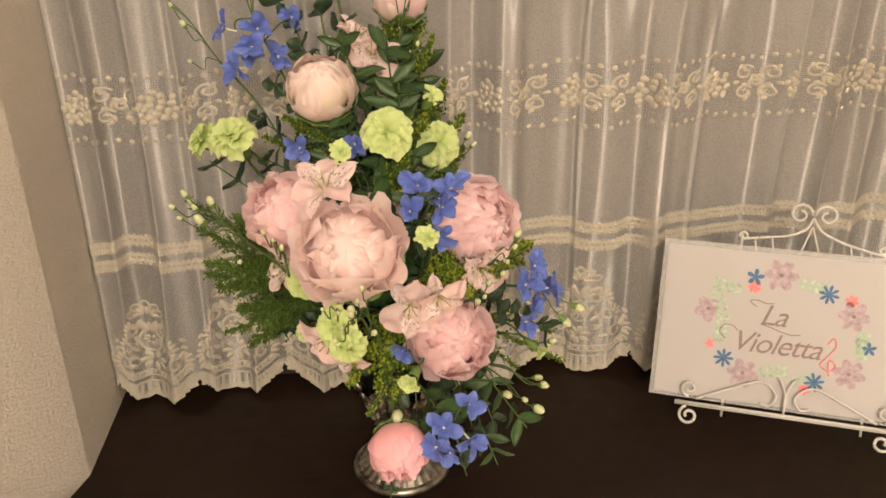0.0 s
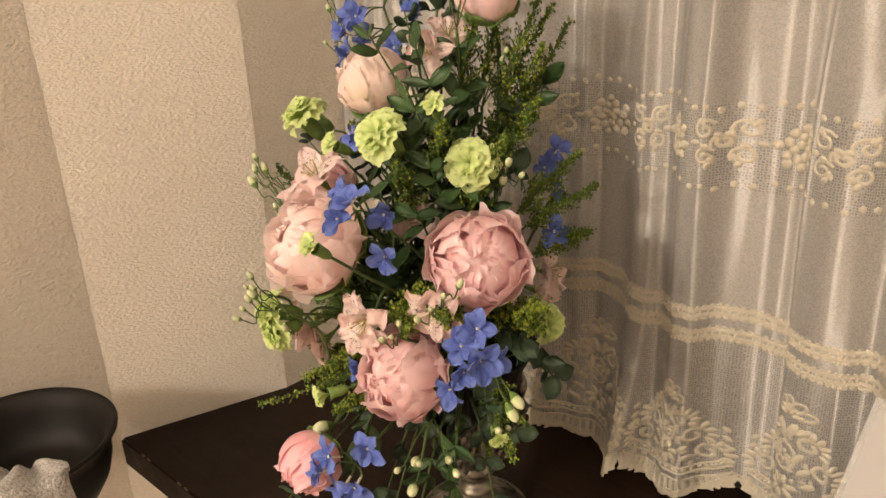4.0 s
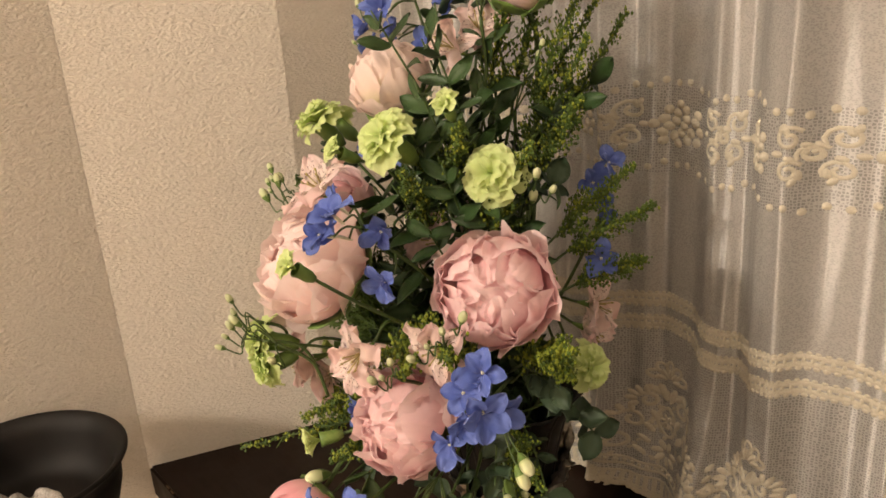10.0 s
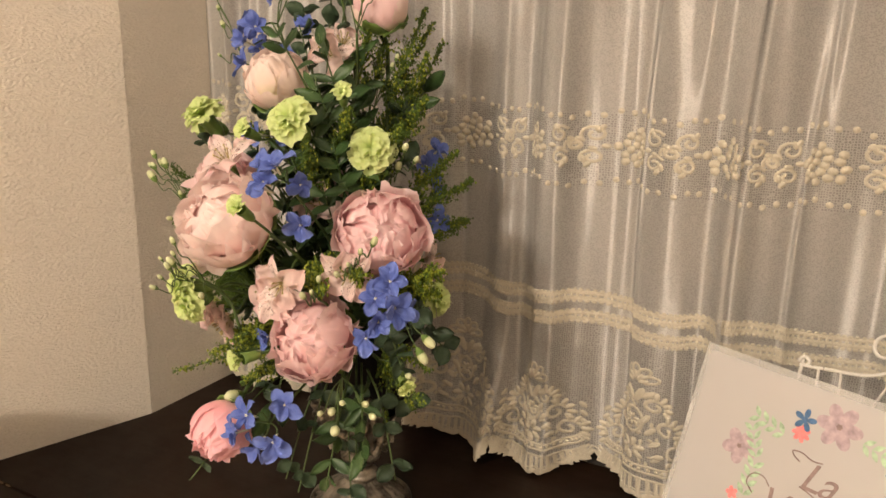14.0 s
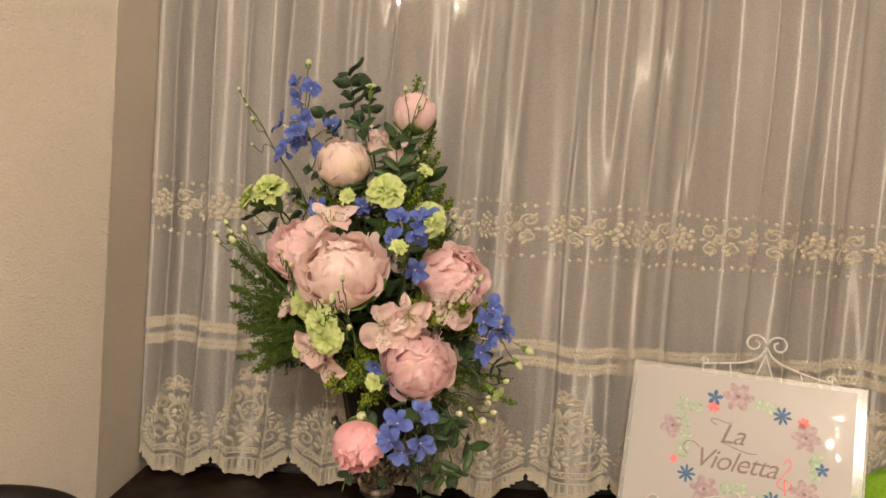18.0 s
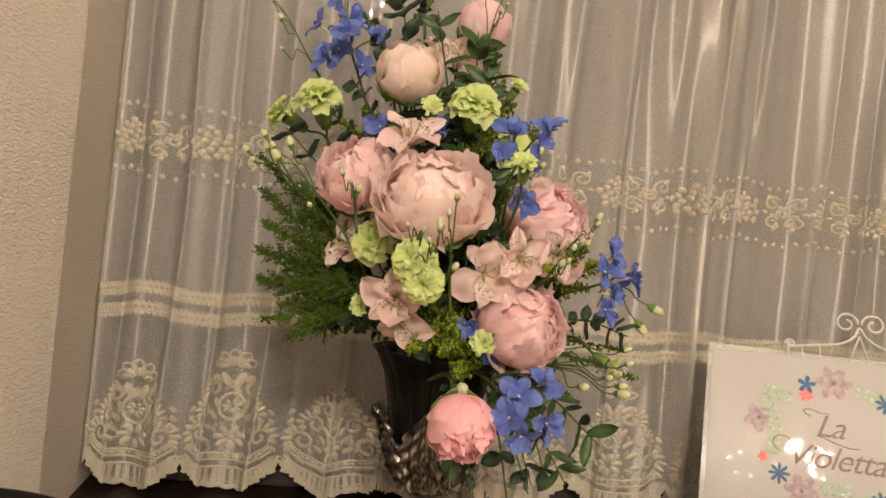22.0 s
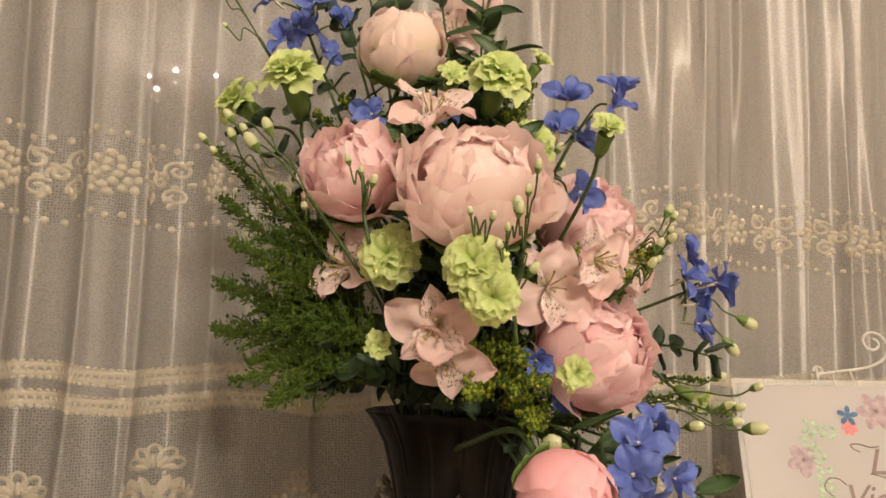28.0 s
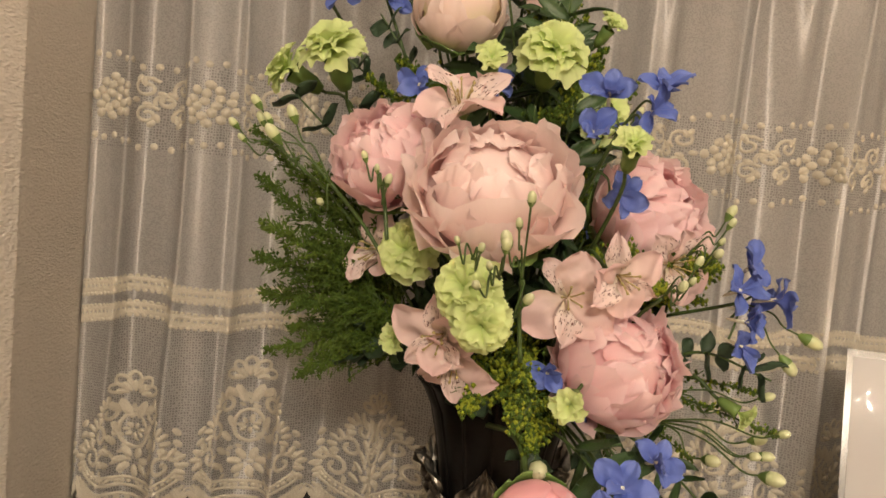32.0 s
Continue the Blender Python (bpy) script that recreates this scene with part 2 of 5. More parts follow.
BRASS = material("brass", plain((0.5, 0.36, 0.16), 0.15, 50), 0.3, 1.0)
INK = {
    "mauve": material("mauve_ink", plain((0.40, 0.31, 0.34), 0.3, 160), 0.6),
    "navy": material("navy_ink", plain((0.06, 0.14, 0.28), 0.3, 160), 0.6),
    "coral": material("coral_ink", plain((0.78, 0.22, 0.22), 0.2, 160), 0.6),
    "sage": material("sage_ink", plain((0.36, 0.50, 0.34), 0.35, 160), 0.6),
    "text": material("text_ink", plain((0.24, 0.17, 0.16), 0.25, 160), 0.6),
}
PEONY_CREAM = material("peony_cream_petal", petal_nodes((0.97, 0.68, 0.635), (0.975, 0.765, 0.735), (0.98, 0.87, 0.855), 0.3, 0.40), 0.6, spec=0.15)
PEONY_PINK = material("peony_pink_petal", petal_nodes((0.95, 0.58, 0.59), (0.96, 0.68, 0.70), (0.97, 0.81, 0.82), 0.4, 0.42), 0.6, spec=0.15)
PEONY_BUD = material("peony_bud_petal", petal_nodes((0.92, 0.82, 0.64), (0.96, 0.74, 0.76), (0.97, 0.76, 0.79), 0.3, 0.4), 0.55, spec=0.2)
PEONY_ROSE = material("peony_rose_petal", petal_nodes((0.96, 0.66, 0.63), (0.97, 0.52, 0.57), (0.975, 0.68, 0.73), 0.3, 0.4), 0.55, spec=0.2)
PEONY_PALE = material("peony_pale_petal", petal_nodes((0.72, 0.72, 0.33), (0.93, 0.77, 0.69), (0.95, 0.82, 0.80), 0.3, 0.38), 0.6, spec=0.15)
LIME = material("lime_carnation_petal", petal_nodes((0.46, 0.62, 0.16), (0.62, 0.75, 0.28), (0.76, 0.84, 0.44), 0.2, 0.40), 0.65, spec=0.15)
BLUE = material("delphinium_petal", petal_nodes((0.18, 0.22, 0.52), (0.09, 0.14, 0.48), (0.20, 0.27, 0.64), 0.6, 0.25), 0.5, spec=0.3)
ALSTRO = material("alstroemeria_petal", petal_nodes((0.80, 0.70, 0.54), (0.90, 0.72, 0.69), (0.89, 0.60, 0.61), 0.6, 0.38), 0.5, spec=0.3)
ALSTRO_SPOT = material("alstroemeria_spotted_petal", spotted_nodes, 0.5, spec=0.35)
CREAM_EYE = material("floret_eye", plain((0.72, 0.70, 0.55), 0.2, 400), 0.8)
ANTHER = material("anther", plain((0.42, 0.34, 0.14), 0.3, 400), 0.8)
LEAF = material("dark_leaf", leaf_nodes((0.025, 0.055, 0.018), (0.06, 0.12, 0.03)), 0.45)
EUCALYPTUS = material("eucalyptus_leaf", leaf_nodes((0.028, 0.055, 0.028), (0.06, 0.10, 0.05)), 0.55)
STEM = material("green_stem", plain((0.055, 0.095, 0.022), 0.3, 200), 0.5)
CALYX = material("calyx", leaf_nodes((0.10, 0.18, 0.04), (0.20, 0.30, 0.07)), 0.45)
FEATHER = material("goldenrod_green", leaf_nodes((0.045, 0.092, 0.008), (0.12, 0.185, 0.018)), 0.6)
GOLDEN = material("goldenrod_bud", leaf_nodes((0.18, 0.25, 0.015), (0.36, 0.39, 0.03)), 0.6)
BUD = material("pale_bud", petal_nodes((0.26, 0.36, 0.10), (0.58, 0.64, 0.34), (0.76, 0.76, 0.54), 0.3, 0.2), 0.45)


# ---- builders ----
def sheet(name, verts, faces, mat, uvs=None, smooth=True):
    mesh = bpy.data.meshes.new(name)
    mesh.from_pydata([tuple(v) for v in verts], [], faces)
    if uvs:
        layer = mesh.uv_layers.new(name="UVMap")
        flat = np.array([uvs[i] for f in faces for i in f], dtype=np.float32).ravel()
        layer.data.foreach_set("uv", flat)
    if smooth:
        mesh.polygons.foreach_set("use_smooth", [True] * len(mesh.polygons))
    if mat:
        mesh.materials.append(mat)
    return mesh


def part(name, data, parent=None, label="", m=None, mat=None):
    if isinstance(data, bmesh.types.BMesh):
        mesh = bpy.data.meshes.new(name)
        data.to_mesh(mesh)
        data.free()
        mesh.materials.append(mat)
        data = mesh
    ob = new(name, data)
    if m is not None:
        ob.matrix_basis = m
    if parent:
        ob.parent = parent
    if label:
        ob["label"] = label
    return ob


def thing(name, label, category, m=None, group="", kind=""):
    ob = new(name)
    ob.empty_display_size = 0.02
    if m is not None:
        ob.matrix_basis = m
    return tagged(ob, label, category, group, kind)


def box(lo, hi, mat, bevel=0.0, name="box"):
    bm = bmesh.new()
    bmesh.ops.create_cube(bm, size=1.0)
    for v in bm.verts:
        v.co = Vector([lo[i] + (v.co[i] + 0.5) * (hi[i] - lo[i]) for i in range(3)])
    if bevel:
        bmesh.ops.bevel(bm, geom=bm.edges[:], offset=bevel, segments=2, affect="EDGES")
    mesh = bpy.data.meshes.new(name)
    bm.to_mesh(mesh)
    bm.free()
    mesh.materials.append(mat)
    return mesh


def prism(outline, z0, z1, mat, name="prism"):
    n = len(outline)
    verts = [(x, y, z0) for x, y in outline] + [(x, y, z1) for x, y in outline]
    faces = [tuple(range(n - 1, -1, -1)), tuple(range(n, 2 * n))]
    faces += [(i, (i + 1) % n, n + (i + 1) % n, n + i) for i in range(n)]
    return sheet(name, verts, faces, mat, smooth=False)


def lathe(profile, mat, steps=48, flute=None, name="lathe"):
    """Turns (radius, height) pairs round z; flute(angle, height) scales the radius."""
    verts, faces = [], []
    for r, z in profile:
        for i in range(steps):
            a = i * math.tau / steps
            k = r * (flute(a, z) if flute else 1.0)
            verts.append((k * math.cos(a), k * math.sin(a), z))
    for j in range(len(profile) - 1):
        for i in range(steps):
            a, b = j * steps + i, j * steps + (i + 1) % steps
            faces.append((a, b, b + steps, a + steps))
    return sheet(name, verts, faces, mat)


def spline(points, steps=6):
    """A smooth line through the points."""
    pts = [Vector(p) for p in points]
    if len(pts) == 2:
        return [pts[0].lerp(pts[1], i / steps) for i in range(steps + 1)]
    ext = [2 * pts[0] - pts[1]] + pts + [2 * pts[-1] - pts[-2]]
    out = []
    for i in range(1, len(ext) - 2):
        a, b, c, d = ext[i - 1:i + 3]
        for s in range(steps):
            t = s / steps
            out.append(0.5 * ((2 * b) + (c - a) * t + (2 * a - 5 * b + 4 * c - d) * t * t + (3 * b - a - 3 * c + d) * t ** 3))
    out.append(pts[-1])
    return out


def tube_data(line, radius, sides=6, taper=1.0):
    verts, faces = [], []
    side = None
    for i, p in enumerate(line):
        d = (line[min(i + 1, len(line) - 1)] - line[max(i - 1, 0)]).normalized()
        if side is None:
            side = d.orthogonal().normalized()
        side = (side - d * side.dot(d)).normalized()
        other = d.cross(side)
        r = radius * (1 + (taper - 1) * i / max(1, len(line) - 1))
        for k in range(sides):
            a = k * math.tau / sides
            verts.append(p + side * (r * math.cos(a)) + other * (r * math.sin(a)))
    for i in range(len(line) - 1):
        for k in range(sides):
            a, b = i * sides + k, i * sides + (k + 1) % sides
            faces.append((a, b, b + sides, a + sides))
    faces.append(tuple(range(sides - 1, -1, -1)))
    end = (len(line) - 1) * sides
    faces.append(tuple(range(end, end + sides)))
    return verts, faces


def tube(line, radius, mat, sides=6, taper=1.0, name="tube"):
    verts, faces = tube_data(line, radius, sides, taper)
    return sheet(name, verts, faces, mat)


def join(chunks):
    verts, faces, uvs = [], [], []
    for chunk in chunks:
        start = len(verts)
        verts += list(chunk[0])
        faces += [tuple(i + start for i in f) for f in chunk[1]]
        uvs += list(chunk[2]) if len(chunk) > 2 else [(0.5, 0.5)] * len(chunk[0])
    return verts, faces, uvs


def facing(at, way, spin=0.0, scale=1.0):
    """A pose whose z looks along way."""
    turn = Vector(way).normalized().to_track_quat("Z", "Y").to_matrix().to_4x4()
    return Matrix.Translation(at) @ turn @ Matrix.Rotation(spin, 4, "Z") @ Matrix.Scale(scale, 4)


# ---- the shell of the place ----
FLOOR, ROOF = -0.85, 1.65


def shell():
    part_of = []

    def wall(name, outline, z0, z1, mat=WALLPAPER, label="textured cream wallpaper wall"):
        ob = part(name, prism(outline, z0, z1, mat, name))
        tagged(ob, label, "wall", kind="structure")
        part_of.append(ob)

    wall("wall_reveal", [(-0.372, 0.16), (-0.52, 0.16), (-0.52, -0.1435), (-0.3715, -0.1435)], FLOOR, ROOF,
         label="cream wallpaper reveal beside the curtained window")
    wall("wall_splayed", [(-0.3715, -0.144), (-0.52, -0.144), (-0.58, -0.357), (-0.44, -0.357)], FLOOR, ROOF,
         label="splayed cream wallpaper wall above the dark sill")
    wall("wall_pier", [(-0.44, -0.3575), (-0.60, -0.3575), (-0.60, -0.95), (-0.44, -0.95)], FLOOR, ROOF,
         label="cream wallpaper wall behind the black bowl")
    wall("wall_west_front", [(-0.601, -0.85), (-2.4, -0.85), (-2.4, -0.95), (-0.601, -0.95)], FLOOR, ROOF)
    wall("wall_west", [(-2.4, -0.951), (-2.5, -0.951), (-2.5, -5.2), (-2.4, -5.2)], FLOOR, ROOF)
    wall("wall_south", [(-2.5, -5.201), (-2.5, -5.3), (3.2, -5.3), (3.2, -5.201)], FLOOR, ROOF)
    wall("wall_east", [(3.1, -5.2), (3.2, -5.2), (3.2, 0.17), (3.1, 0.17)], FLOOR, ROOF)
    wall("wall_under_sill", [(-0.50, -0.30), (3.099, -0.30), (3.099, -0.20), (-0.50, -0.20)], FLOOR, -0.045,
         label="plain beige wall panel under the sill")
    wall("wall_over_window", [(-0.371, 0.02), (3.099, 0.02), (3.099, 0.16), (-0.371, 0.16)], 1.25, ROOF)
    floor = part("floor", box((-2.5, -5.3, FLOOR - 0.1), (3.2, 0.2, FLOOR), FLOORING))
    tagged(floor, "brown wooden floor of the room", "floor", kind="structure")
    top = part("ceiling", box((-2.5, -5.3, ROOF), (3.2, 0.2, ROOF + 0.1), CEILING))
    tagged(top, "plain white painted ceiling", "ceiling", kind="structure")


def sill():
    ob = thing("window_sill", "deep dark brown wooden window sill with a worn front edge", "window sill", kind="structure")
    bm = bmesh.new()
    outline = [(-0.372, -0.142), (-0.372, 0.10), (3.098, 0.10), (3.098, -0.3570), (-0.4396, -0.3570)]
    low = [bm.verts.new((x, y, -0.042)) for x, y in outline]
    high = [bm.verts.new((x, y, 0.0)) for x, y in outline]
    bm.faces.new(low)
    bm.faces.new(high[::-1])
    for i in range(5):
        j = (i + 1) % 5
        bm.faces.new((low[j], low[i], high[i], high[j]))
    bmesh.ops.recalc_face_normals(bm, faces=bm.faces[:])
    edge = [e for e in bm.edges if all(v.co.y < -0.35 for v in e.verts) and abs(e.verts[0].co.x - e.verts[1].co.x) > 1]
    bmesh.ops.bevel(bm, geom=edge, offset=0.003, segments=3, affect="EDGES")
    part("board", bm, ob, mat=DARK_WOOD)
    rnd = random.Random(8)
    for x in (-0.385, -0.372, -0.30, -0.286, -0.12, 0.09, 0.24, 0.41):
        bm = bmesh.new()
        bmesh.ops.create_icosphere(bm, subdivisions=2, radius=1.0)
        for v in bm.verts:
            v.co = Vector((v.co.x * rnd.uniform(0.004, 0.0055), v.co.y * 0.0012, v.co.z * 0.0012)) * (1 + 0.4 * noise.noise(v.co * 3 + Vector((x * 50, 0, 0))))
        part("worn_nick", bm, ob, "pale chipped spot on the edge", Matrix.Translation((x, -0.3560, -0.0010)), WORN)


def window():
    ob = thing("window_1", "dark night window with a bronze-grey frame behind lace", "window", kind="structure")
    part("stile", box((-0.371, 0.045, 0.001), (-0.318, 0.085, 1.249), ALUMINIUM, 0.004), ob)
    part("stile", box((0.95, 0.045, 0.04), (1.0, 0.085, 1.20), ALUMINIUM, 0.004), ob)
    part("rail", box((-0.317, 0.045, 0.001), (3.098, 0.085, 0.039), ALUMINIUM, 0.004), ob)
    part("rail", box((-0.317, 0.045, 1.201), (3.098, 0.085, 1.249), ALUMINIUM, 0.004), ob)
    part("pane", box((-0.317, 0.060, 0.0395), (0.949, 0.066, 1.2005), PANE), ob, "dark glossy glass pane")
    part("pane", box((1.001, 0.060, 0.0395), (3.098, 0.066, 1.2005), PANE), ob, "dark glossy glass pane")


# ---- lace curtains ----
FOLDS = [-0.345, -0.292, -0.236, -0.178, -0.086, -0.03, 0.082, 0.127, 0.17, 0.245, 0.298, 0.336, 0.372, 0.412, 0.519, 0.58, 0.65, 0.72,
         0.80, 0.87, 0.96, 1.04, 1.12]


def drape(s, z, shift=0.0):
    """Where the point s along the gathered curtain hangs at the height z: its x and y."""
    lean = 0.018 * (z - 0.3) + 0.006 * math.sin(9 * z + 4 * s)
    x, y = s, 0.018
    for i, f in enumerate(FOLDS):
        t = s - lean - f
        w = 0.020 + 0.016 * ((i * 37) % 5) / 4
        if abs(t) < 4 * w:
            t /= w
            bell = math.exp(-t * t)
            a = 0.014 + 0.014 * ((i * 53) % 7) / 6
            x -= w * (0.55 + (0.9 if i % 4 == 1 else 0.3) * ((i * 29) % 4) / 3) * t * bell
            y -= a * (bell + (0.6 if i % 2 else -0.6) * t * bell)
    crest = 0.5 + 0.5 * math.sin(s * math.tau / 0.062 + 2.6 * noise.noise((s * 5, z * 0.35, 3)))
    y -= (0.0065 + 0.0060 * noise.noise((s * 9, z * 0.6, 7))) * crest ** 1.5 - 0.003
    y -= 0.0016 * math.sin(s * math.tau / 0.027 + 3.0 * noise.noise((s * 6, z * 0.2, 11)))
    y += 0.018 * noise.noise((s * 8, z * 0.9, shift)) + 0.002 * noise.noise((s * 30, z * 2.5, shift))
    y = y * (1.0 + 0.25 * max(0.0, 0.25 - z)) + shift
    # the hem billows out over the sill
    low = math.exp(-(max(0.0, z) / 0.12) ** 1.3)
    y += low * (0.012 * math.exp(-((s - 0.23) / 0.06) ** 2) - 0.058 * math.exp(-((s - 0.08) / 0.034) ** 2) - 0.014 * math.exp(-((s + 0.02) / 0.03) ** 2))
    y = min(y, 0.040)
    near = max(0.0, min(1.0, (-0.33 - s) / 0.06))
    return max(-0.3695, x + near * (s + 0.03 - x) * 0.6), y + near * (-0.012 - y) * 0.7


def hem(x):
    """The scalloped lower edge."""
    k = ((x + 0.03) / 0.118) % 1.0
    small = abs(math.sin((x + 0.03) / 0.118 * math.pi * 9)) * 0.0035
    return 0.007 + 0.036 * (1 - math.sin(k * math.pi) ** 0.62) - small


def curtain(name, x0, x1, shift, label):
    ob = thing(name, label, "curtain")
    cols = int((x1 - x0) / 0.0026)
    rows = [i / 34 for i in range(35)]
    verts, faces, uvs = [], [], []
    for i in range(cols + 1):
        x = x0 + (x1 - x0) * i / cols
        low = hem(x)
        for r in rows:
            z = low + (1.22 - low) * r ** 1.35
            px, py = drape(x, z, shift)
            verts.append((px, py, z))
            uvs.append((x * 1.35, z))
    n = len(rows)
    for i in range(cols):
        for j in range(n - 1):
            faces.append((i * n + j, (i + 1) * n + j, (i + 1) * n + j + 1, i * n + j + 1))
    part("sheer_panel", sheet("sheer_panel", verts, faces, SHEER, uvs), ob)
    lace(ob, x0, x1, shift)
    return ob


def stretch(x, z, shift):
    """How much longer the hanging cloth is than its plan at a point."""
    a, b = drape(x - 0.003, z, shift), drape(x + 0.003, z, shift)
    return max(0.7, min(2.6, math.hypot(b[0] - a[0], b[1] - a[1]) / 0.006))


def blob_data(x, z, rx, rz, turn, shift, thick=0.0016, sides=7):
    """A flat raised stitch lying on the curtain."""
    c, s = math.cos(turn), math.sin(turn)
    verts = []
    slim = stretch(x, z, shift) ** -0.5
    for ring, lift in ((1.0, 0.0004), (0.6, thick)):
        for k in range(sides):
            a = k * math.tau / sides
            u, v = 1.1 * rx * ring * math.cos(a), 1.1 * rz * ring * math.sin(a)
            px, pz = x + slim * (u * c - v * s), z + u * s + v * c
            qx, qy = drape(px, pz, shift)
            verts.append((qx, qy - lift, pz))
    faces = [(k, (k + 1) % sides, sides + (k + 1) % sides, sides + k) for k in range(sides)]
    faces.append(tuple(range(sides, 2 * sides)))
    return verts, faces


def ribbon_data(points, width, shift, lift=0.0013):
    """A stitched cord along points (x, z) on the curtain."""
    verts, faces = [], []
    for i, (x, z) in enumerate(points):
        a, b = points[max(0, i - 1)], points[min(len(points) - 1, i + 1)]
        dx, dz = b[0] - a[0], b[1] - a[1]
        k = math.hypot(dx, dz) or 1.0
        nx, nz = -dz / k * width * 0.5 * stretch(x, z, shift) ** -0.5, dx / k * width * 0.5
        for s, up in ((-1, 0.0003), (0, lift), (1, 0.0003)):
            px, pz = x + nx * s, z + nz * s
            qx, qy = drape(px, pz, shift)
            verts.append((qx, qy - up, pz))
    for i in range(len(points) - 1):
        for s in range(2):
            faces.append((i * 3 + s, i * 3 + s + 1, i * 3 + s + 4, i * 3 + s + 3))
    return verts, faces


def curl(cx, cz, r, start, turns, way=1, steps=14):
    return [(cx + way * r * (1 - 0.75 * i / steps) * math.cos(start + turns * math.tau * i / steps),
             cz + r * (1 - 0.75 * i / steps) * math.sin(start + turns * math.tau * i / steps)) for i in range(steps + 1)]


def lace(ob, x0, x1, shift):
    rnd = random.Random(5)
    dots, motifs, cords, edging = [], [], [], []
    inside = lambda x: x0 + 0.006 < x < x1 - 0.006
    # upper band: two rows of dots, flower clusters and scrolls between
    step = 0.0105
    for i in range(int((x1 - x0) / step)):
        x = x0 + (i + 0.5) * step
        wave = 0.004 * math.sin(x / 0.098 * math.tau)
        for z, zig in ((0.440, 0.0028), (0.366, 0.0028)):
            if inside(x):
                dots.append(blob_data(x, z + wave + zig * (i % 2), 0.0029, 0.0031, 0, shift))
    period = 0.098
    for k in range(int(x0 / period) - 1, int(x1 / period) + 2):
        cx = k * period + 0.03
        cz = 0.403 + 0.004 * math.sin(cx / 0.098 * math.tau)
        for j in range(21):
            r, a = 0.0225 * math.sqrt((j + 0.5) / 21), j * 2.39996
            x, z = cx + r * math.cos(a), cz + 0.86 * r * math.sin(a)
            if inside(x):
                motifs.append(blob_data(x, z, 0.0041 + 0.0006 * rnd.random(), 0.0038, rnd.random() * 3.14, shift, 0.0026, 9))
        for way in (-1, 1):
            for sx, sz, r in ((0.036, 0.012, 0.010), (0.037, -0.013, 0.009), (0.050, 0.0, 0.007)):
                line = curl(cx + way * sx, cz + sz, r, 0.6 * way, 1.3, way)
                if all(inside(x) for x, z in line):
                    cords.append(ribbon_data(line, 0.0034, shift, 0.0018))
            for j in range(7):
                x, z = cx + way * (0.028 + 0.003 * j), cz + 0.022 * math.sin(j * 1.1)
                if inside(x):
                    motifs.append(blob_data(x, z, 0.0042, 0.0026, j, shift, 0.002))
    # the double wavy braid, each band with a row of holes and a scalloped edge
    gap = 0.0046
    xs = [x0 + 0.006 + i * gap for i in range(int((x1 - x0 - 0.012) / gap))]
    for base in (0.232, 0.2075):
        for off, w in ((0.0034, 0.0050), (-0.0034, 0.0050)):
            cords.append(ribbon_data([(x, base + off + 0.004 * math.sin(x / 0.17 * math.tau + 1)) for x in xs], w, shift))
        for i, x in enumerate(xs):
            z = base + 0.004 * math.sin(x / 0.17 * math.tau + 1)
            edging.append(blob_data(x, z, 0.0013, 0.0036, 0.0, shift, 0.0012, 6))
            edging.append(blob_data(x + 0.0023, z - 0.0068, 0.0022, 0.0022, 0, shift, 0.001, 6))
            edging.append(blob_data(x + 0.0023, z + 0.0066, 0.0020, 0.0016, 0, shift, 0.001, 6))
    # lower border: peaked medallions of small leaves and rosettes, standing on a fringed scallop
    period = 0.118
    for k in range(int(x0 / period) - 1, int(x1 / period) + 2):
        cx = (k + 0.5) * period - 0.03
        top = 0.160 if k % 2 == 0 else 0.140
        foot = 0.052
        half = 0.052
        high = top - foot

        def ring(dx, z, rx, rz, turn, width):
            line = []
            for i in range(13):
                a = i * math.tau / 12
                u, v = rx * math.cos(a), rz * math.sin(a)
                line.append((cx + dx + u * math.cos(turn) - v * math.sin(turn), z + u * math.sin(turn) + v * math.cos(turn)))
            if all(inside(q) for q, w in line):
                cords.append(ribbon_data(line, width, shift))

        def leaf_stitch(dx, z, rx, rz, turn, thick=0.0018):
            if inside(cx + dx):
                motifs.append(blob_data(cx + dx, z, rx, rz, turn, shift, thick, 8))

        # a palmette of five lobes at the crest, on two upright leaves
        for a in (-1.25, -0.62, 0.0, 0.62, 1.25):
            ring(0.0125 * math.sin(a), top - 0.010 + 0.012 * math.cos(a), 0.0042, 0.0076, -a, 0.0034)
            leaf_stitch(0.0085 * math.sin(a), top - 0.012 + 0.008 * math.cos(a), 0.0022, 0.0055, -a)
        for way in (-1, 1):
            leaf_stitch(way * 0.0055, top - 0.026, 0.0040, 0.0095, -way * 0.45)
            leaf_stitch(way * 0.0130, top - 0.024, 0.0036, 0.0080, -way * 0.95)
            # scrolls stepping outwards to the foot, each with a fan of leaves
            for fx, fz, r in ((0.0175, 0.66, 0.0090), (0.0290, 0.43, 0.0105), (0.0400, 0.18, 0.0110)):
                line = curl(cx + way * fx, foot + high * fz, r, 0.4, 1.15, way)
                if all(inside(q) for q, w in line):
                    cords.append(ribbon_data(line, 0.0042, shift))
                for j in range(5):
                    a = -0.5 + 0.5 * j
                    leaf_stitch(way * (fx + (r + 0.0035) * math.cos(a)), foot + high * fz + (r + 0.0035) * math.sin(a), 0.0052, 0.0028, a if way > 0 else math.pi - a)
            for j in range(4):
                leaf_stitch(way * (0.012 + 0.004 * j), foot + high * (0.50 - 0.13 * j), 0.0030, 0.0068, -way * (0.5 + 0.2 * j))
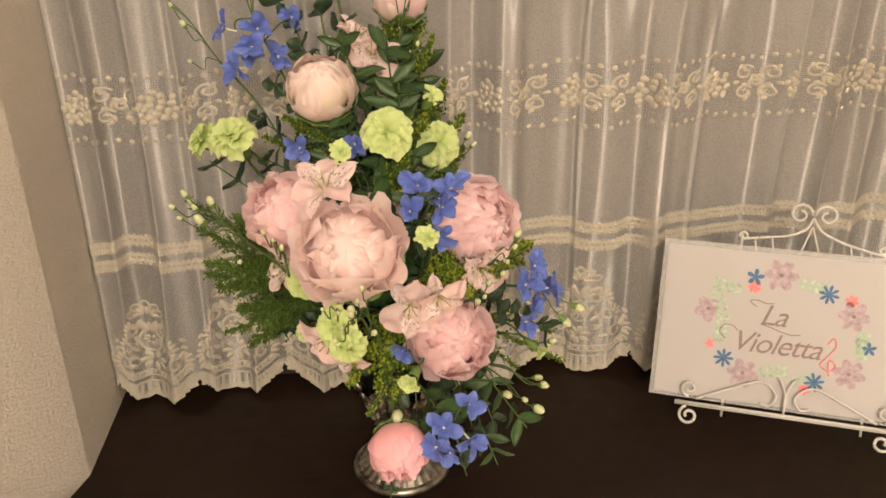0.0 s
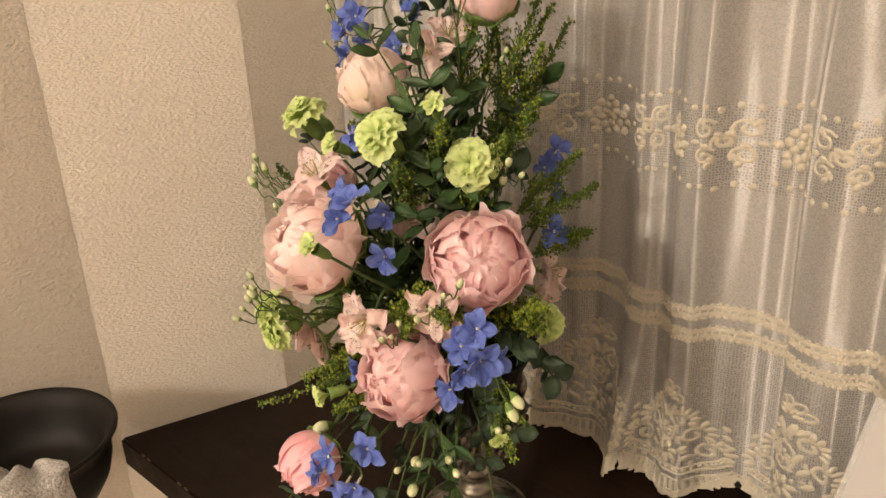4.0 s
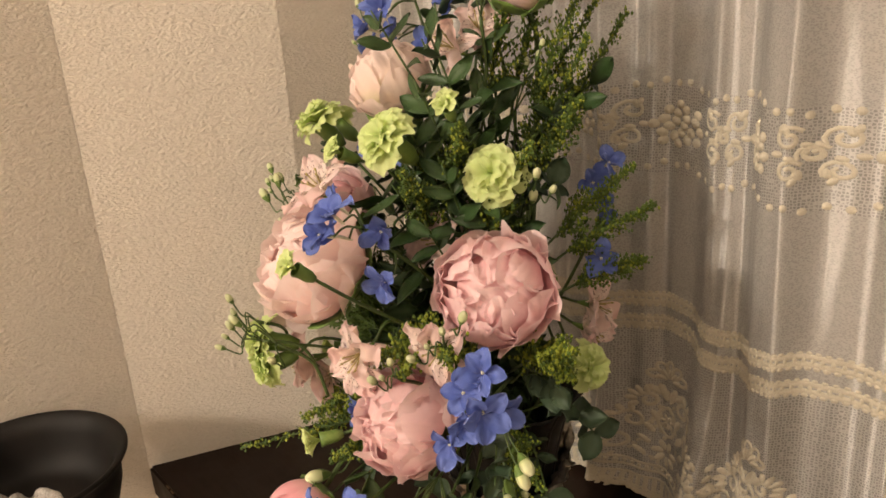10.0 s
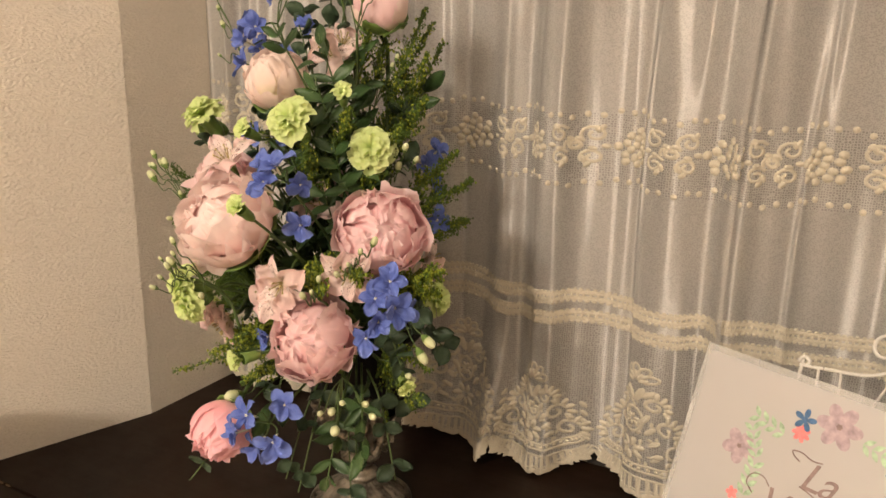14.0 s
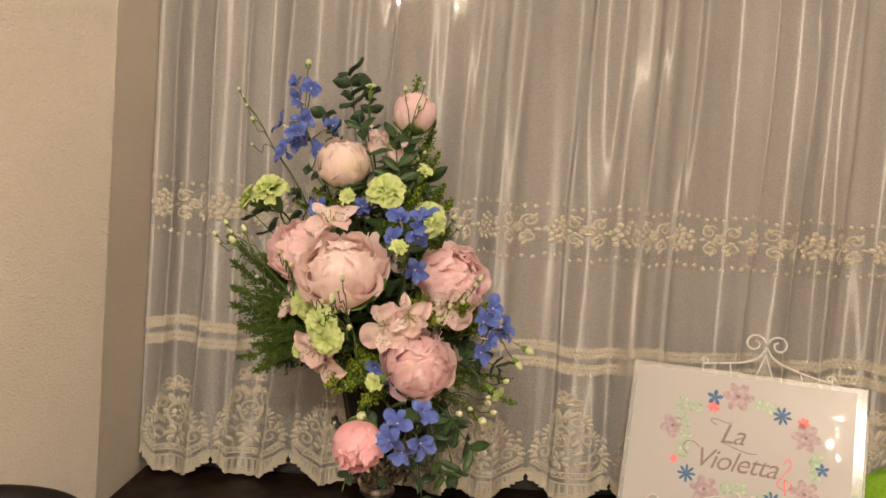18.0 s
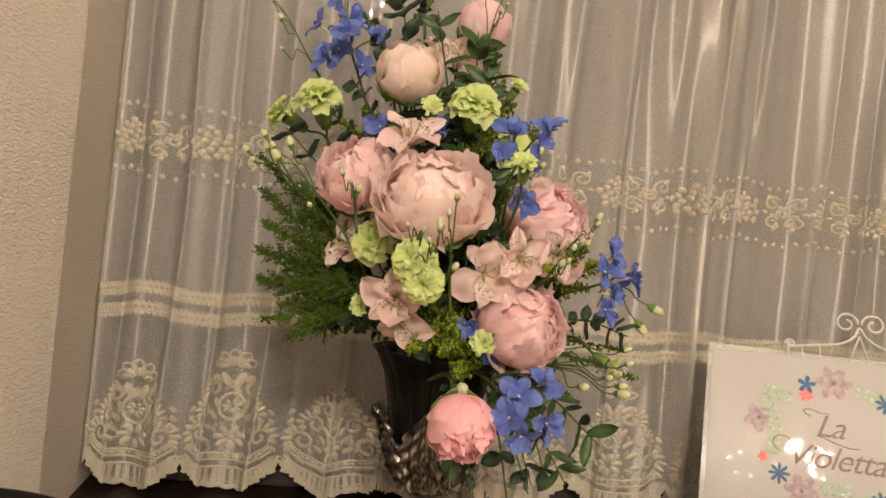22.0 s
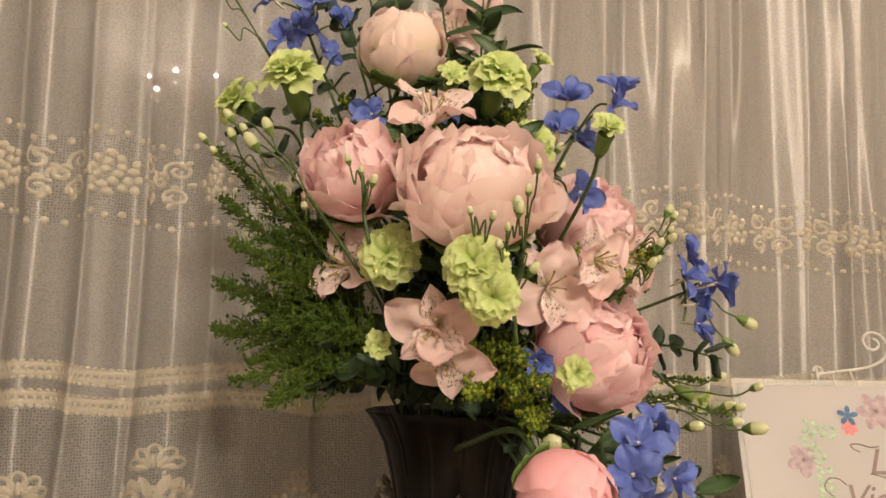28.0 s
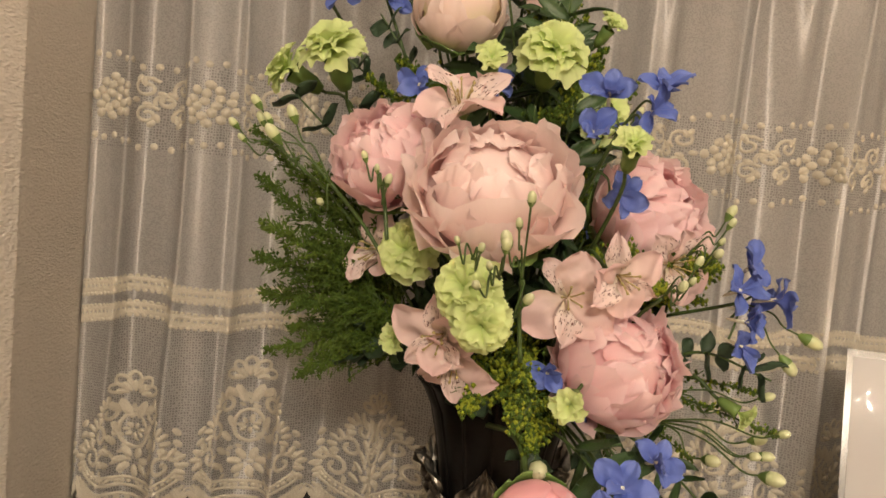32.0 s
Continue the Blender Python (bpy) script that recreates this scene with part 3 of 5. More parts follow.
        # an oval window with a rosette, and a wider rosette at the foot
        ring(0.0, foot + high * 0.46, 0.0105, 0.0160, 0.0, 0.0036)
        for mid, r in ((0.46, 0.0052), (0.12, 0.0095)):
            for j in range(7):
                a = j * math.tau / 7 + 0.3
                leaf_stitch(r * math.cos(a), foot + high * mid + r * math.sin(a), 0.62 * r, 0.36 * r, a)
        for j in range(70):
            f = rnd.random() ** 1.4
            x = cx + (rnd.random() * 2 - 1) * half * (1 - f) ** 1.1
            z = foot - 0.012 + high * 0.9 * f
            if inside(x):
                motifs.append(blob_data(x, z, 0.0030, 0.0018, rnd.random() * 3.14, shift, 0.0007, 6))
        # leaves between two medallions
        for j in range(5):
            for way in (-1, 1):
                x, z = cx + period / 2 + way * 0.006 * (1 + 0.1 * j), foot + 0.004 + 0.011 * j
                if inside(x):
                    motifs.append(blob_data(x, z, 0.0048, 0.0026, math.pi / 2 - way * 0.7, shift, 0.0014, 7))
        # the scallop: three arcs, dots between them, and a fringe of spokes
        for lift, r in ((0.060, 0.050), (0.0535, 0.053), (0.046, 0.056)):
            arc = [(cx + r * math.cos(a), lift + 0.004 - 0.36 * r * math.sin(a)) for a in [math.pi * (0.03 + 0.94 * i / 20) for i in range(21)]]
            if all(inside(x) for x, z in arc):
                cords.append(ribbon_data(arc, 0.0032, shift))
        for j in range(22):
            a = math.pi * (0.05 + 0.90 * j / 21)
            x, z = cx + 0.0515 * math.cos(a), 0.0610 - 0.36 * 0.0515 * math.sin(a)
            low = hem(x) + 0.001
            if inside(x):
                dots.append(blob_data(x, z, 0.0021, 0.0021, 0, shift))
                cords.append(ribbon_data([(x + (0.0 + 0.10 * f) * 0.05 * math.cos(a), z - 0.012 + (low - z + 0.012) * f) for f in (0, 0.33, 0.66, 1.0)], 0.0046, shift))
    n = int((x1 - x0) / 0.0035)
    for w, lift in ((0.0060, 0.0030), (0.0022, 0.0085)):
        line = [(x0 + 0.004 + i * 0.0035, hem(x0 + 0.004 + i * 0.0035) + lift) for i in range(n - 2)]
        cords.append(ribbon_data(line, w, shift))
    for name, chunks in (("dot_stitching", dots), ("flower_stitching", motifs), ("cord_stitching", cords), ("braid_stitching", edging)):
        verts, faces, _ = join(chunks)
        tagged(part(name, sheet(name, verts, faces, EMBROIDERY), ob, "raised cream stitching"), kind="stuff")


# ---- vase ----
VASE = Vector((0.0, -0.171, 0.0))


def vase():
    ob = thing("vase", "dark fluted trumpet vase in a tarnished silver pedestal holder", "vase", Matrix.Translation(VASE))
    rib = lambda a, z: 1.0 + 0.045 * abs(math.cos(a * 14)) ** 0.6
    disc = [(0.0005, 0.003), (0.054, 0.0), (0.0575, 0.003), (0.0580, 0.007), (0.0550, 0.010), (0.0520, 0.0105)]
    part("base_rim", lathe(disc, SILVER, 72), ob, "beaded tarnished silver foot")
    dome = [(0.0515, 0.0095), (0.047, 0.014), (0.038, 0.021), (0.028, 0.027), (0.020, 0.031), (0.0165, 0.034)]
    part("base_dome", lathe(dome, SILVER, 112, lambda a, z: 1.0 + 0.030 * math.cos(a * 28)), ob, "fluted silver dome of the foot")
    knob = [(0.0165, 0.034), (0.0195, 0.037), (0.0200, 0.041), (0.0160, 0.044), (0.0130, 0.047), (0.0125, 0.052), (0.0170, 0.056),
            (0.0220, 0.061), (0.0225, 0.066), (0.0170, 0.071), (0.0150, 0.074), (0.0190, 0.079)]
    part("stem_knob", lathe(knob, SILVER, 40), ob, "turned silver stem with a ring")
    cup = [(0.0190, 0.078), (0.0300, 0.086), (0.0385, 0.098), (0.0420, 0.112), (0.0430, 0.122)]
    part("holder_cup", lathe(cup, SILVER, 60, lambda a, z: 1.0 + 0.02 * math.cos(a * 20)), ob, "ribbed silver cup")
    for i in range(6):
        a = i * math.tau / 6 + 0.25
        part("acanthus_leaf", acanthus(), ob, "cast silver acanthus leaf", Matrix.Rotation(a, 4, "Z"))
    cone = [(0.026, 0.084), (0.034, 0.100), (0.039, 0.120), (0.0425, 0.140), (0.0470, 0.165), (0.0525, 0.188), (0.0610, 0.206), (0.0655, 0.212),
            (0.0640, 0.2125), (0.0590, 0.206), (0.0505, 0.188), (0.0450, 0.165), (0.040, 0.14), (0.0005, 0.13)]
    def edge(a, z):
        k = (a * 14 / math.tau) % 1.0
        d = min(k, 1 - k)
        return 0.985 + 0.022 * math.sin(k * math.pi) * (1 + 1.2 * max(0, z - 0.19) / 0.02) + 0.026 * math.exp(-(d / 0.045) ** 2)
    part("trumpet", lathe(cone, TIN, 336, edge), ob, "dark fluted tin trumpet with a scalloped rim")



def acanthus():
    verts, faces = [], []
    rows, cols = 28, 24
    for i in range(rows + 1):
        v = i / rows
        width = 0.020 * math.sin(math.pi * min(1.0, 0.12 + 0.86 * v)) ** 0.7 * (1 + 0.28 * abs(math.sin(v * math.pi * 4.5)))
        z = 0.082 + 0.078 * v
        r = 0.030 + 0.020 * math.sin(min(1.0, v * 1.1) * math.pi / 2) + 0.010 * max(0, v - 0.75) * 4
        for j in range(cols + 1):
            u = 2 * j / cols - 1
            curl_out = 0.004 * abs(u) ** 2 + 0.0024 * math.cos(u * 15 + 2 * v) + 0.0018 * math.sin(v * 34 + abs(u) * 9)
            a = u * width / r
            verts.append(((r + curl_out) * math.cos(a), (r + curl_out) * math.sin(a), z - 0.006 * abs(u)))
    n = cols + 1
    faces += [(i * n + j, i * n + j + 1, (i + 1) * n + j + 1, (i + 1) * n + j) for i in range(rows) for j in range(cols)]
    return sheet("acanthus_leaf", verts, faces, SILVER)


# ---- bowl with cloth ----
def bowl():
    at = Vector((-0.335, -0.500, 0.125))
    ob = thing("bowl", "black lacquered round bowl with a wide flared rim", "bowl", Matrix.Translation(at))
    outer = [(0.0005, -0.0855), (0.054, -0.0845), (0.070, -0.074), (0.081, -0.056), (0.0868, -0.036), (0.0880, -0.020), (0.0885, -0.011), (0.0955, -0.0045), (0.0983, -0.0015),
             (0.0985, 0.0005), (0.0972, 0.0020), (0.0935, 0.0010), (0.0865, -0.0065), (0.0825, -0.018), (0.0790, -0.036), (0.0720, -0.050), (0.0660, -0.0555), (0.058, -0.0575), (0.0005, -0.058)]
    part("bowl_body", lathe(outer, BLACK, 96), ob)
    stand = thing("pedestal", "slim black pedestal carrying the bowl", "pedestal", Matrix.Translation((at.x, at.y, 0.0)))
    part("column", lathe([(0.0005, 0.0395), (0.045, 0.0395), (0.045, 0.034), (0.018, 0.026), (0.016, -0.2), (0.016, FLOOR + 0.06), (0.02, FLOOR + 0.04)], BLACK, 24), stand)
    part("foot", lathe([(0.0005, FLOOR), (0.075, FLOOR), (0.078, FLOOR + 0.008), (0.03, FLOOR + 0.03), (0.02, FLOOR + 0.042)], BLACK, 32), stand)
    # folded cloth hanging over the near side of the rim
    rnd = random.Random(3)
    rag = thing("cloth", "folded grey pile cloth lying over the bowl's rim", "cloth")
    verts, faces = [], []
    rows, cols = 60, 56
    profile = spline([(0.012, 0, -0.040), (0.030, 0, -0.016), (0.062, 0, -0.004), (0.090, 0, 0.006), (0.1045, 0, 0.008), (0.1125, 0, -0.014), (0.1105, 0, -0.050), (0.105, 0, -0.078)], 12)
    for i in range(rows + 1):
        u = i / rows
        k = u * (len(profile) - 1)
        q = profile[int(k)].lerp(profile[min(len(profile) - 1, int(k) + 1)], k - int(k))
        for j in range(cols + 1):
            v = j / cols
            a = math.radians(9 - 88 * v + 5 * math.sin(u * 7))
            wave = 0.0055 * math.cos(v * 15 + 1.6 * u) + 0.005 * noise.noise((u * 4, v * 5, 2)) + 0.0016 * noise.noise((u * 45, v * 45, 4))
            edge = -0.006 * (max(0.0, 0.12 - v) / 0.12) ** 2
            r = q.x + (wave + edge) * (0.2 if u < 0.55 else 0.9)
            verts.append(at + Vector((r * math.cos(a), r * math.sin(a), q.z + 0.001 + (wave + edge) * (0.9 if u < 0.65 else 0.3))))
    n = cols + 1
    faces = [(i * n + j, (i + 1) * n + j, (i + 1) * n + j + 1, i * n + j + 1) for i in range(rows) for j in range(cols)]
    under = len(verts)
    verts += [p - Vector((0.002, -0.001, 0.005)) for p in verts]
    faces += [tuple(k + under for k in reversed(f)) for f in faces]
    part("pile_fabric", sheet("pile_fabric", verts, faces, CLOTH), rag)


# ---- sign on its wire stand ----
SIGN = Vector((0.320, -0.125, 0.050))
ACROSS = Vector((0.267, -0.106, 0.0)).normalized()
UPWARD = (Vector((0.023, 0.058, 0.184)) - ACROSS * Vector((0.023, 0.058, 0.184)).dot(ACROSS)).normalized()
OUT = ACROSS.cross(UPWARD).normalized()
if OUT.y > 0:
    OUT = -OUT
SIGN_POSE = Matrix((ACROSS.to_4d(), UPWARD.to_4d(), OUT.to_4d(), (0, 0, 0, 1))).transposed()
SIGN_POSE.col[3] = (*SIGN, 1)
for _k in range(3):
    SIGN_POSE[3][_k] = 0.0
WIDE, HIGH = 0.287, 0.194


def flat(outline, lift, mat, name):
    n = len(outline)
    verts = [(x, y, lift) for x, y in outline] + [(sum(p[0] for p in outline) / n, sum(p[1] for p in outline) / n, lift)]
    return sheet(name, verts, [(i, (i + 1) % n, n) for i in range(n)], mat, smooth=False)


def bloom_outline(cx, cy, r, petals, depth, spin=0.0, steps=60):
    return [(cx + r * (1 - depth * (1 - abs(math.cos(petals * a / 2)))) * math.cos(a + spin),
             cy + r * (1 - depth * (1 - abs(math.cos(petals * a / 2)))) * math.sin(a + spin)) for a in [i * math.tau / steps for i in range(steps)]]


def sprig(cx, cy, length, turn, pairs, lift, ob, mat):
    c, s = math.cos(turn), math.sin(turn)
    for i in range(pairs):
        d = length * (i + 0.5) / pairs
        for way in (-1, 1):
            a = turn + way * 0.75
            px, py = cx + d * c, cy + d * s
            ln, w = length * 0.34, length * 0.07
            pts = [(px + ln * t * math.cos(a) - way * w * math.sin(math.pi * t) * math.sin(a) * k, py + ln * t * math.sin(a) + way * w * math.sin(math.pi * t) * math.cos(a) * k)
                   for k, ts in ((1, [j / 6 for j in range(7)]), (-1, [1 - j / 6 for j in range(1, 6)])) for t in ts]
            part("printed_leaf", flat(pts, lift, mat, "printed_leaf"), ob)


def lettering(ob, text, x, y, size, lift):
    curve = bpy.data.curves.new("lettering", "FONT")
    curve.body, curve.size, curve.shear, curve.extrude = text, size, 0.35, 0.0001
    curve.space_character = 0.92
    made = part("lettering", curve, ob, "slanted grey printed words", Matrix.Translation((x, y, lift)))
    curve.materials.append(INK["text"])
    return made


def sign():
    ob = thing("laminated_sign", "white laminated sign with a painted flower wreath, leaning on a stand", "sign", SIGN_POSE)
    part("paper_sheet", box((0.0035, 0.0035, 0.0), (WIDE - 0.010, HIGH - 0.0035, 0.0006), PAPER), ob)
    part("laminate_border", box((-0.002, -0.001, -0.0006), (WIDE + 0.002, HIGH + 0.003, -0.0001), LAMINATE), ob, "clear plastic film edge")
    lift = 0.0008
    k = 0
    wreath = [(0.137, 0.165, 0.0165, 6, "mauve"), (0.058, 0.115, 0.0140, 5, "mauve"), (0.222, 0.125, 0.0155, 6, "mauve"), (0.106, 0.040, 0.0155, 6, "mauve"),
              (0.225, 0.055, 0.0155, 6, "mauve"), (0.108, 0.148, 0.0085, 7, "coral"), (0.218, 0.143, 0.0080, 6, "coral"), (0.064, 0.072, 0.0060, 5, "coral"),
              (0.178, 0.030, 0.0075, 6, "coral")]
    for x, y, r, petals, ink in wreath:
        r *= 1.22 if ink == "mauve" else 1.0
        part("printed_flower", flat(bloom_outline(x, y, r, petals, 0.42, k), lift + 0.0001 * (k % 2), INK[ink], "printed_flower"), ob)
        part("printed_flower", flat(bloom_outline(x, y, r * 0.14, petals, 0.3, k), lift + 0.0003, INK["text" if ink == "mauve" else ink], "printed_flower"), ob)
        k += 1
    for x, y, r, petals in ((0.108, 0.160, 0.0105, 5), (0.192, 0.148, 0.0120, 8), (0.082, 0.056, 0.0120, 8), (0.188, 0.040, 0.0120, 8), (0.243, 0.088, 0.0085, 5)):
        part("printed_star", flat(bloom_outline(x, y, r, petals, 0.8, k), lift + 0.0004, INK["navy"], "printed_star"), ob)
        k += 1
    for x, y, ln, turn in ((0.155, 0.160, 0.032, -0.2), (0.098, 0.140, 0.034, 2.9), (0.078, 0.108, 0.032, 2.0), (0.074, 0.070, 0.036, 1.5), (0.230, 0.105, 0.03, -1.3),
                           (0.120, 0.045, 0.034, 0.1), (0.160, 0.035, 0.028, 0.4), (0.232, 0.075, 0.03, 1.4)):
        sprig(x, y, ln, turn, 4, lift + 0.0002, ob, INK["sage"])
    lettering(ob, "La", 0.118, 0.103, 0.036, lift + 0.0003)
    lettering(ob, "Violetta", 0.088, 0.068, 0.036, lift + 0.0003)
    for swash in ([(0.114, 0.124, 0), (0.108, 0.127, 0), (0.106, 0.131, 0), (0.114, 0.132, 0), (0.124, 0.129, 0), (0.133, 0.130, 0)],
                  [(0.120, 0.1035, 0), (0.130, 0.101, 0), (0.142, 0.097, 0), (0.156, 0.094, 0), (0.166, 0.095, 0)]):
        part("printed_flourish", tube([q + Vector((0, 0, lift)) for q in spline(swash, 6)], 0.0006, INK["text"], 5), ob)
    flourish = spline([(0.082, 0.080, 0), (0.074, 0.088, 0), (0.078, 0.097, 0), (0.088, 0.098, 0), (0.095, 0.092, 0)], 6)
    part("printed_flourish", tube([q + Vector((0, 0, lift)) for q in flourish], 0.0006, INK["text"], 5), ob)
    swirl = spline([(0.198, 0.088, 0), (0.204, 0.096, 0), (0.207, 0.086, 0), (0.198, 0.072, 0), (0.192, 0.062, 0), (0.203, 0.056, 0), (0.209, 0.064, 0), (0.201, 0.068, 0), (0.203, 0.050, 0)], 6)
    part("printed_clef", tube([p + Vector((0, 0, lift)) for p in swirl], 0.0009, INK["coral"], 5), ob)


def scroll(cx, cy, r, start, turns, z=0.0, steps=22):
    return [Vector((cx + r * (1 - 0.72 * i / steps) * math.cos(start + turns * math.tau * i / steps),
                    cy + r * (1 - 0.72 * i / steps) * math.sin(start + turns * math.tau * i / steps), z)) for i in range(steps + 1)]


def wire_stand():
    ob = thing("wire_stand", "white distressed wire plate stand with scrolled ends", "stand", SIGN_POSE)
    w = 0.0016
    back = -0.006

    def wire(name, line, r=w):
        part(name, tube([Vector(p) for p in line], r, WIRE, 8), ob)

    wire("top_rail", spline([(0.086, 0.204, back), (0.110, 0.208, back), (0.140, 0.213, back), (0.158, 0.222, back), (0.166, 0.236, back)], 8))
    wire("top_rail", spline([(0.166, 0.236, back), (0.176, 0.222, back), (0.196, 0.212, back), (0.224, 0.204, back), (0.250, 0.199, back)], 8))
    wire("scroll", scroll(0.151, 0.240, 0.0135, 0.0, 1.25, back))
    wire("scroll", [Vector((0.332 - p.x, p.y, p.z)) for p in scroll(0.151, 0.240, 0.0135, 0.0, 1.25, back)])
    wire("loop", scroll(0.090, 0.208, 0.0055, 3.4, -1.2, back))
    wire("loop", scroll(0.246, 0.204, 0.0055, -0.2, 1.2, back))
    for x, y in ((0.103, 0.206), (0.122, 0.210), (0.210, 0.208), (0.232, 0.202)):
        wire("spoke", [(x, y, back), (x + 0.004, y - 0.024, back)], 0.0012)
    for dx in (-1, 1):
        wire("spoke", [(0.166, 0.226, back), (0.166 + dx * 0.012, 0.19, back)], 0.0012)
    for x in (0.088, 0.248):
        wire("upright", [(x, 0.204, back), (x, -0.020, back)])
    wire("side_rail", [(WIDE + 0.004, 0.16, back), (WIDE + 0.004, -0.02, back)], 0.0014)
    wire("side_rail", spline([(0.250, 0.199, back), (0.270, 0.190, back), (WIDE + 0.004, 0.16, back)], 6), 0.0014)
    front = 0.010
    wire("ledge", [(0.030, -0.004, front), (0.285, -0.004, front)], 0.0020)
    wire("ledge", [(0.030, -0.008, front - 0.006), (0.285, -0.008, front - 0.006)], 0.0016)
    for x, way in ((0.048, 1), (0.268, -1)):
        wire("foot_scroll", [Vector((x + way * (p.x - x), p.y, p.z)) for p in scroll(x, -0.020, 0.0125, 1.9, 1.3, front)], 0.0019)
    for way, x in ((1, 0.042), (-1, 0.272)):
        wire("front_scroll", [Vector((x + way * p.x, p.y, p.z)) for p in scroll(0.004, 0.014, 0.0105, -1.6, -1.2, front)], 0.0014)
        wire("front_arm", spline([(x + way * 0.012, 0.002, front), (x + way * 0.050, 0.020, front), (x + way * 0.085, 0.034, front), (x + way * 0.104, 0.020, front),
                                  (x + way * 0.098, 0.006, front), (x + way * 0.086, 0.008, front)], 7), 0.0013)
    wire("front_arm", spline([(0.157, -0.004, front), (0.157, 0.02, front), (0.150, 0.038, front), (0.146, 0.042, front)], 6), 0.0012)
    wire("front_arm", spline([(0.157, -0.004, front), (0.157, 0.02, front), (0.164, 0.038, front), (0.168, 0.042, front)], 6), 0.0012)
    inverse = SIGN_POSE.inverted()
    for x in (0.088, 0.248):
        foot = SIGN_POSE @ Vector((x, 0.10, back))
        foot = inverse @ Vector((foot.x + 0.03, foot.y + 0.055, 0.002))
        wire("prop_leg", [Vector((x, 0.15, back)), foot])


def plush():
    # a plush toy simplified to a cushion shape
    ob = thing("green_plush_toy", "bright green plush toy behind the sign, built as a plain cushion", "cushion", Matrix.Translation((0.755, -0.04, 0.0)))
    bm = bmesh.new()
    bmesh.ops.create_icosphere(bm, subdivisions=4, radius=1.0)
    for v in bm.verts:
        p = v.co.copy()
        k = 1 + 0.06 * noise.noise(p * 2.2)
        v.co = Vector((p.x * 0.075, p.y * 0.055, 0.050 + max(-0.98, p.z) * 0.051)) * k
    for f in bm.faces:
        f.smooth = True
    part("cover", bm, ob, mat=GREEN_PLUSH)
    seam = [Vector((0.077 * math.cos(a), 0.057 * math.sin(a), 0.052)) for a in [i * math.tau / 40 for i in range(41)]]
    part("seam", tube(seam, 0.0012, STEM, 5), ob, "dark stitched seam")


def chandelier():
    ob = thing("chandelier", "brass chandelier with seven warm glowing bulbs", "chandelier", Matrix.Translation(CHANDELIER))
    part("rod", tube([Vector((0, 0, -0.05)), Vector((0, 0, ROOF - CHANDELIER.z))], 0.008, BRASS, 10), ob)
    part("hub", lathe([(0.0005, -0.09), (0.03, -0.07), (0.045, -0.04), (0.02, 0.0), (0.0085, 0.02)], BRASS, 24), ob)
    for spot in BULBS:
        p = spot - CHANDELIER
        part("arm", tube(spline([(0, 0, -0.04), p * 0.5 + Vector((0, 0, -0.12)), p + Vector((0, 0, -0.06))], 8), 0.006, BRASS, 8), ob)
        bm = bmesh.new()
        bmesh.ops.create_uvsphere(bm, u_segments=12, v_segments=8, radius=0.011)
        part("bulb", bm, ob, "glowing warm bulb", Matrix.Translation(p + Vector((0, 0, -0.03))), BULB_GLASS)


# unseen fixture made up to carry the fill light
def fill_lamp():
    ob = thing("fill_lamp", "added unseen ceiling lamp giving soft fill light", "ceiling lamp", Matrix.Translation(FILL_LAMP))
    part("base_ring", lathe([(0.0005, 0.0895), (0.21, 0.0895), (0.215, 0.075), (0.20, 0.060)], BRASS, 48), ob, "thin brass ring")
    part("shade", lathe([(0.20, 0.0605), (0.205, 0.035), (0.19, 0.012), (0.0005, 0.004)], SHADE, 48), ob, "milky glass shade")


shell()
sill()
window()
curtain("lace_curtain", -0.398, 0.345, 0.0, "sheer cream lace curtain with embroidered bands and scalloped hem")
curtain("lace_curtain", 0.322, 1.16, 0.012, "overlapping sheer cream lace curtain panel with embroidered bands")
vase()
bowl()
sign()
wire_stand()
plush()
chandelier()
fill_lamp()


# ---- flowers ----
MOUTH = VASE + Vector((0.0, 0.0, 0.205))


def shell_of(rows, cols, point, thick=0.0005):
    """A petal from point(u, v), a closed shell or, with no thickness, a single film, with u from -1 to 1 across and v from 0 to 1 along."""
    top, uvs, faces = [], [], []
    for i in range(rows + 1):
        for j in range(cols + 1):
            u, v = 2 * j / cols - 1, i / rows
            top.append(Vector(point(u, v)))
            uvs.append((0.5 + 0.5 * u, v))
    n = cols + 1
    for i in range(rows):
        for j in range(cols):
            faces.append((i * n + j, i * n + j + 1, (i + 1) * n + j + 1, (i + 1) * n + j))
    if not thick:
        return top, faces, uvs
    normals = [Vector() for _ in top]
    for f in faces:
        d = (top[f[2]] - top[f[0]]).cross(top[f[3]] - top[f[1]])
        for k in f:
            normals[k] += d
    low = [p - nrm.normalized() * thick if nrm.length else p for p, nrm in zip(top, normals)]
    m = len(top)
    under = [tuple(k + m for k in reversed(f)) for f in faces]
    rim = [j for j in range(n)] + [i * n + cols for i in range(1, rows + 1)] + [rows * n + j for j in range(cols - 1, -1, -1)] + [i * n for i in range(rows - 1, 0, -1)]
    edge = [(rim[(k + 1) % len(rim)], rim[k], rim[k] + m, rim[(k + 1) % len(rim)] + m) for k in range(len(rim))]
    return top + low, faces + under + edge, uvs + uvs


def swell(v, top=0.62, claw=0.3):
    """The width of a round-tipped petal along its length."""
    if v < top:
        return claw + (1 - claw) * math.sin(v / top * math.pi / 2)
    return math.sqrt(max(0.03, 1 - ((v - top) / (1.012 - top)) ** 2))


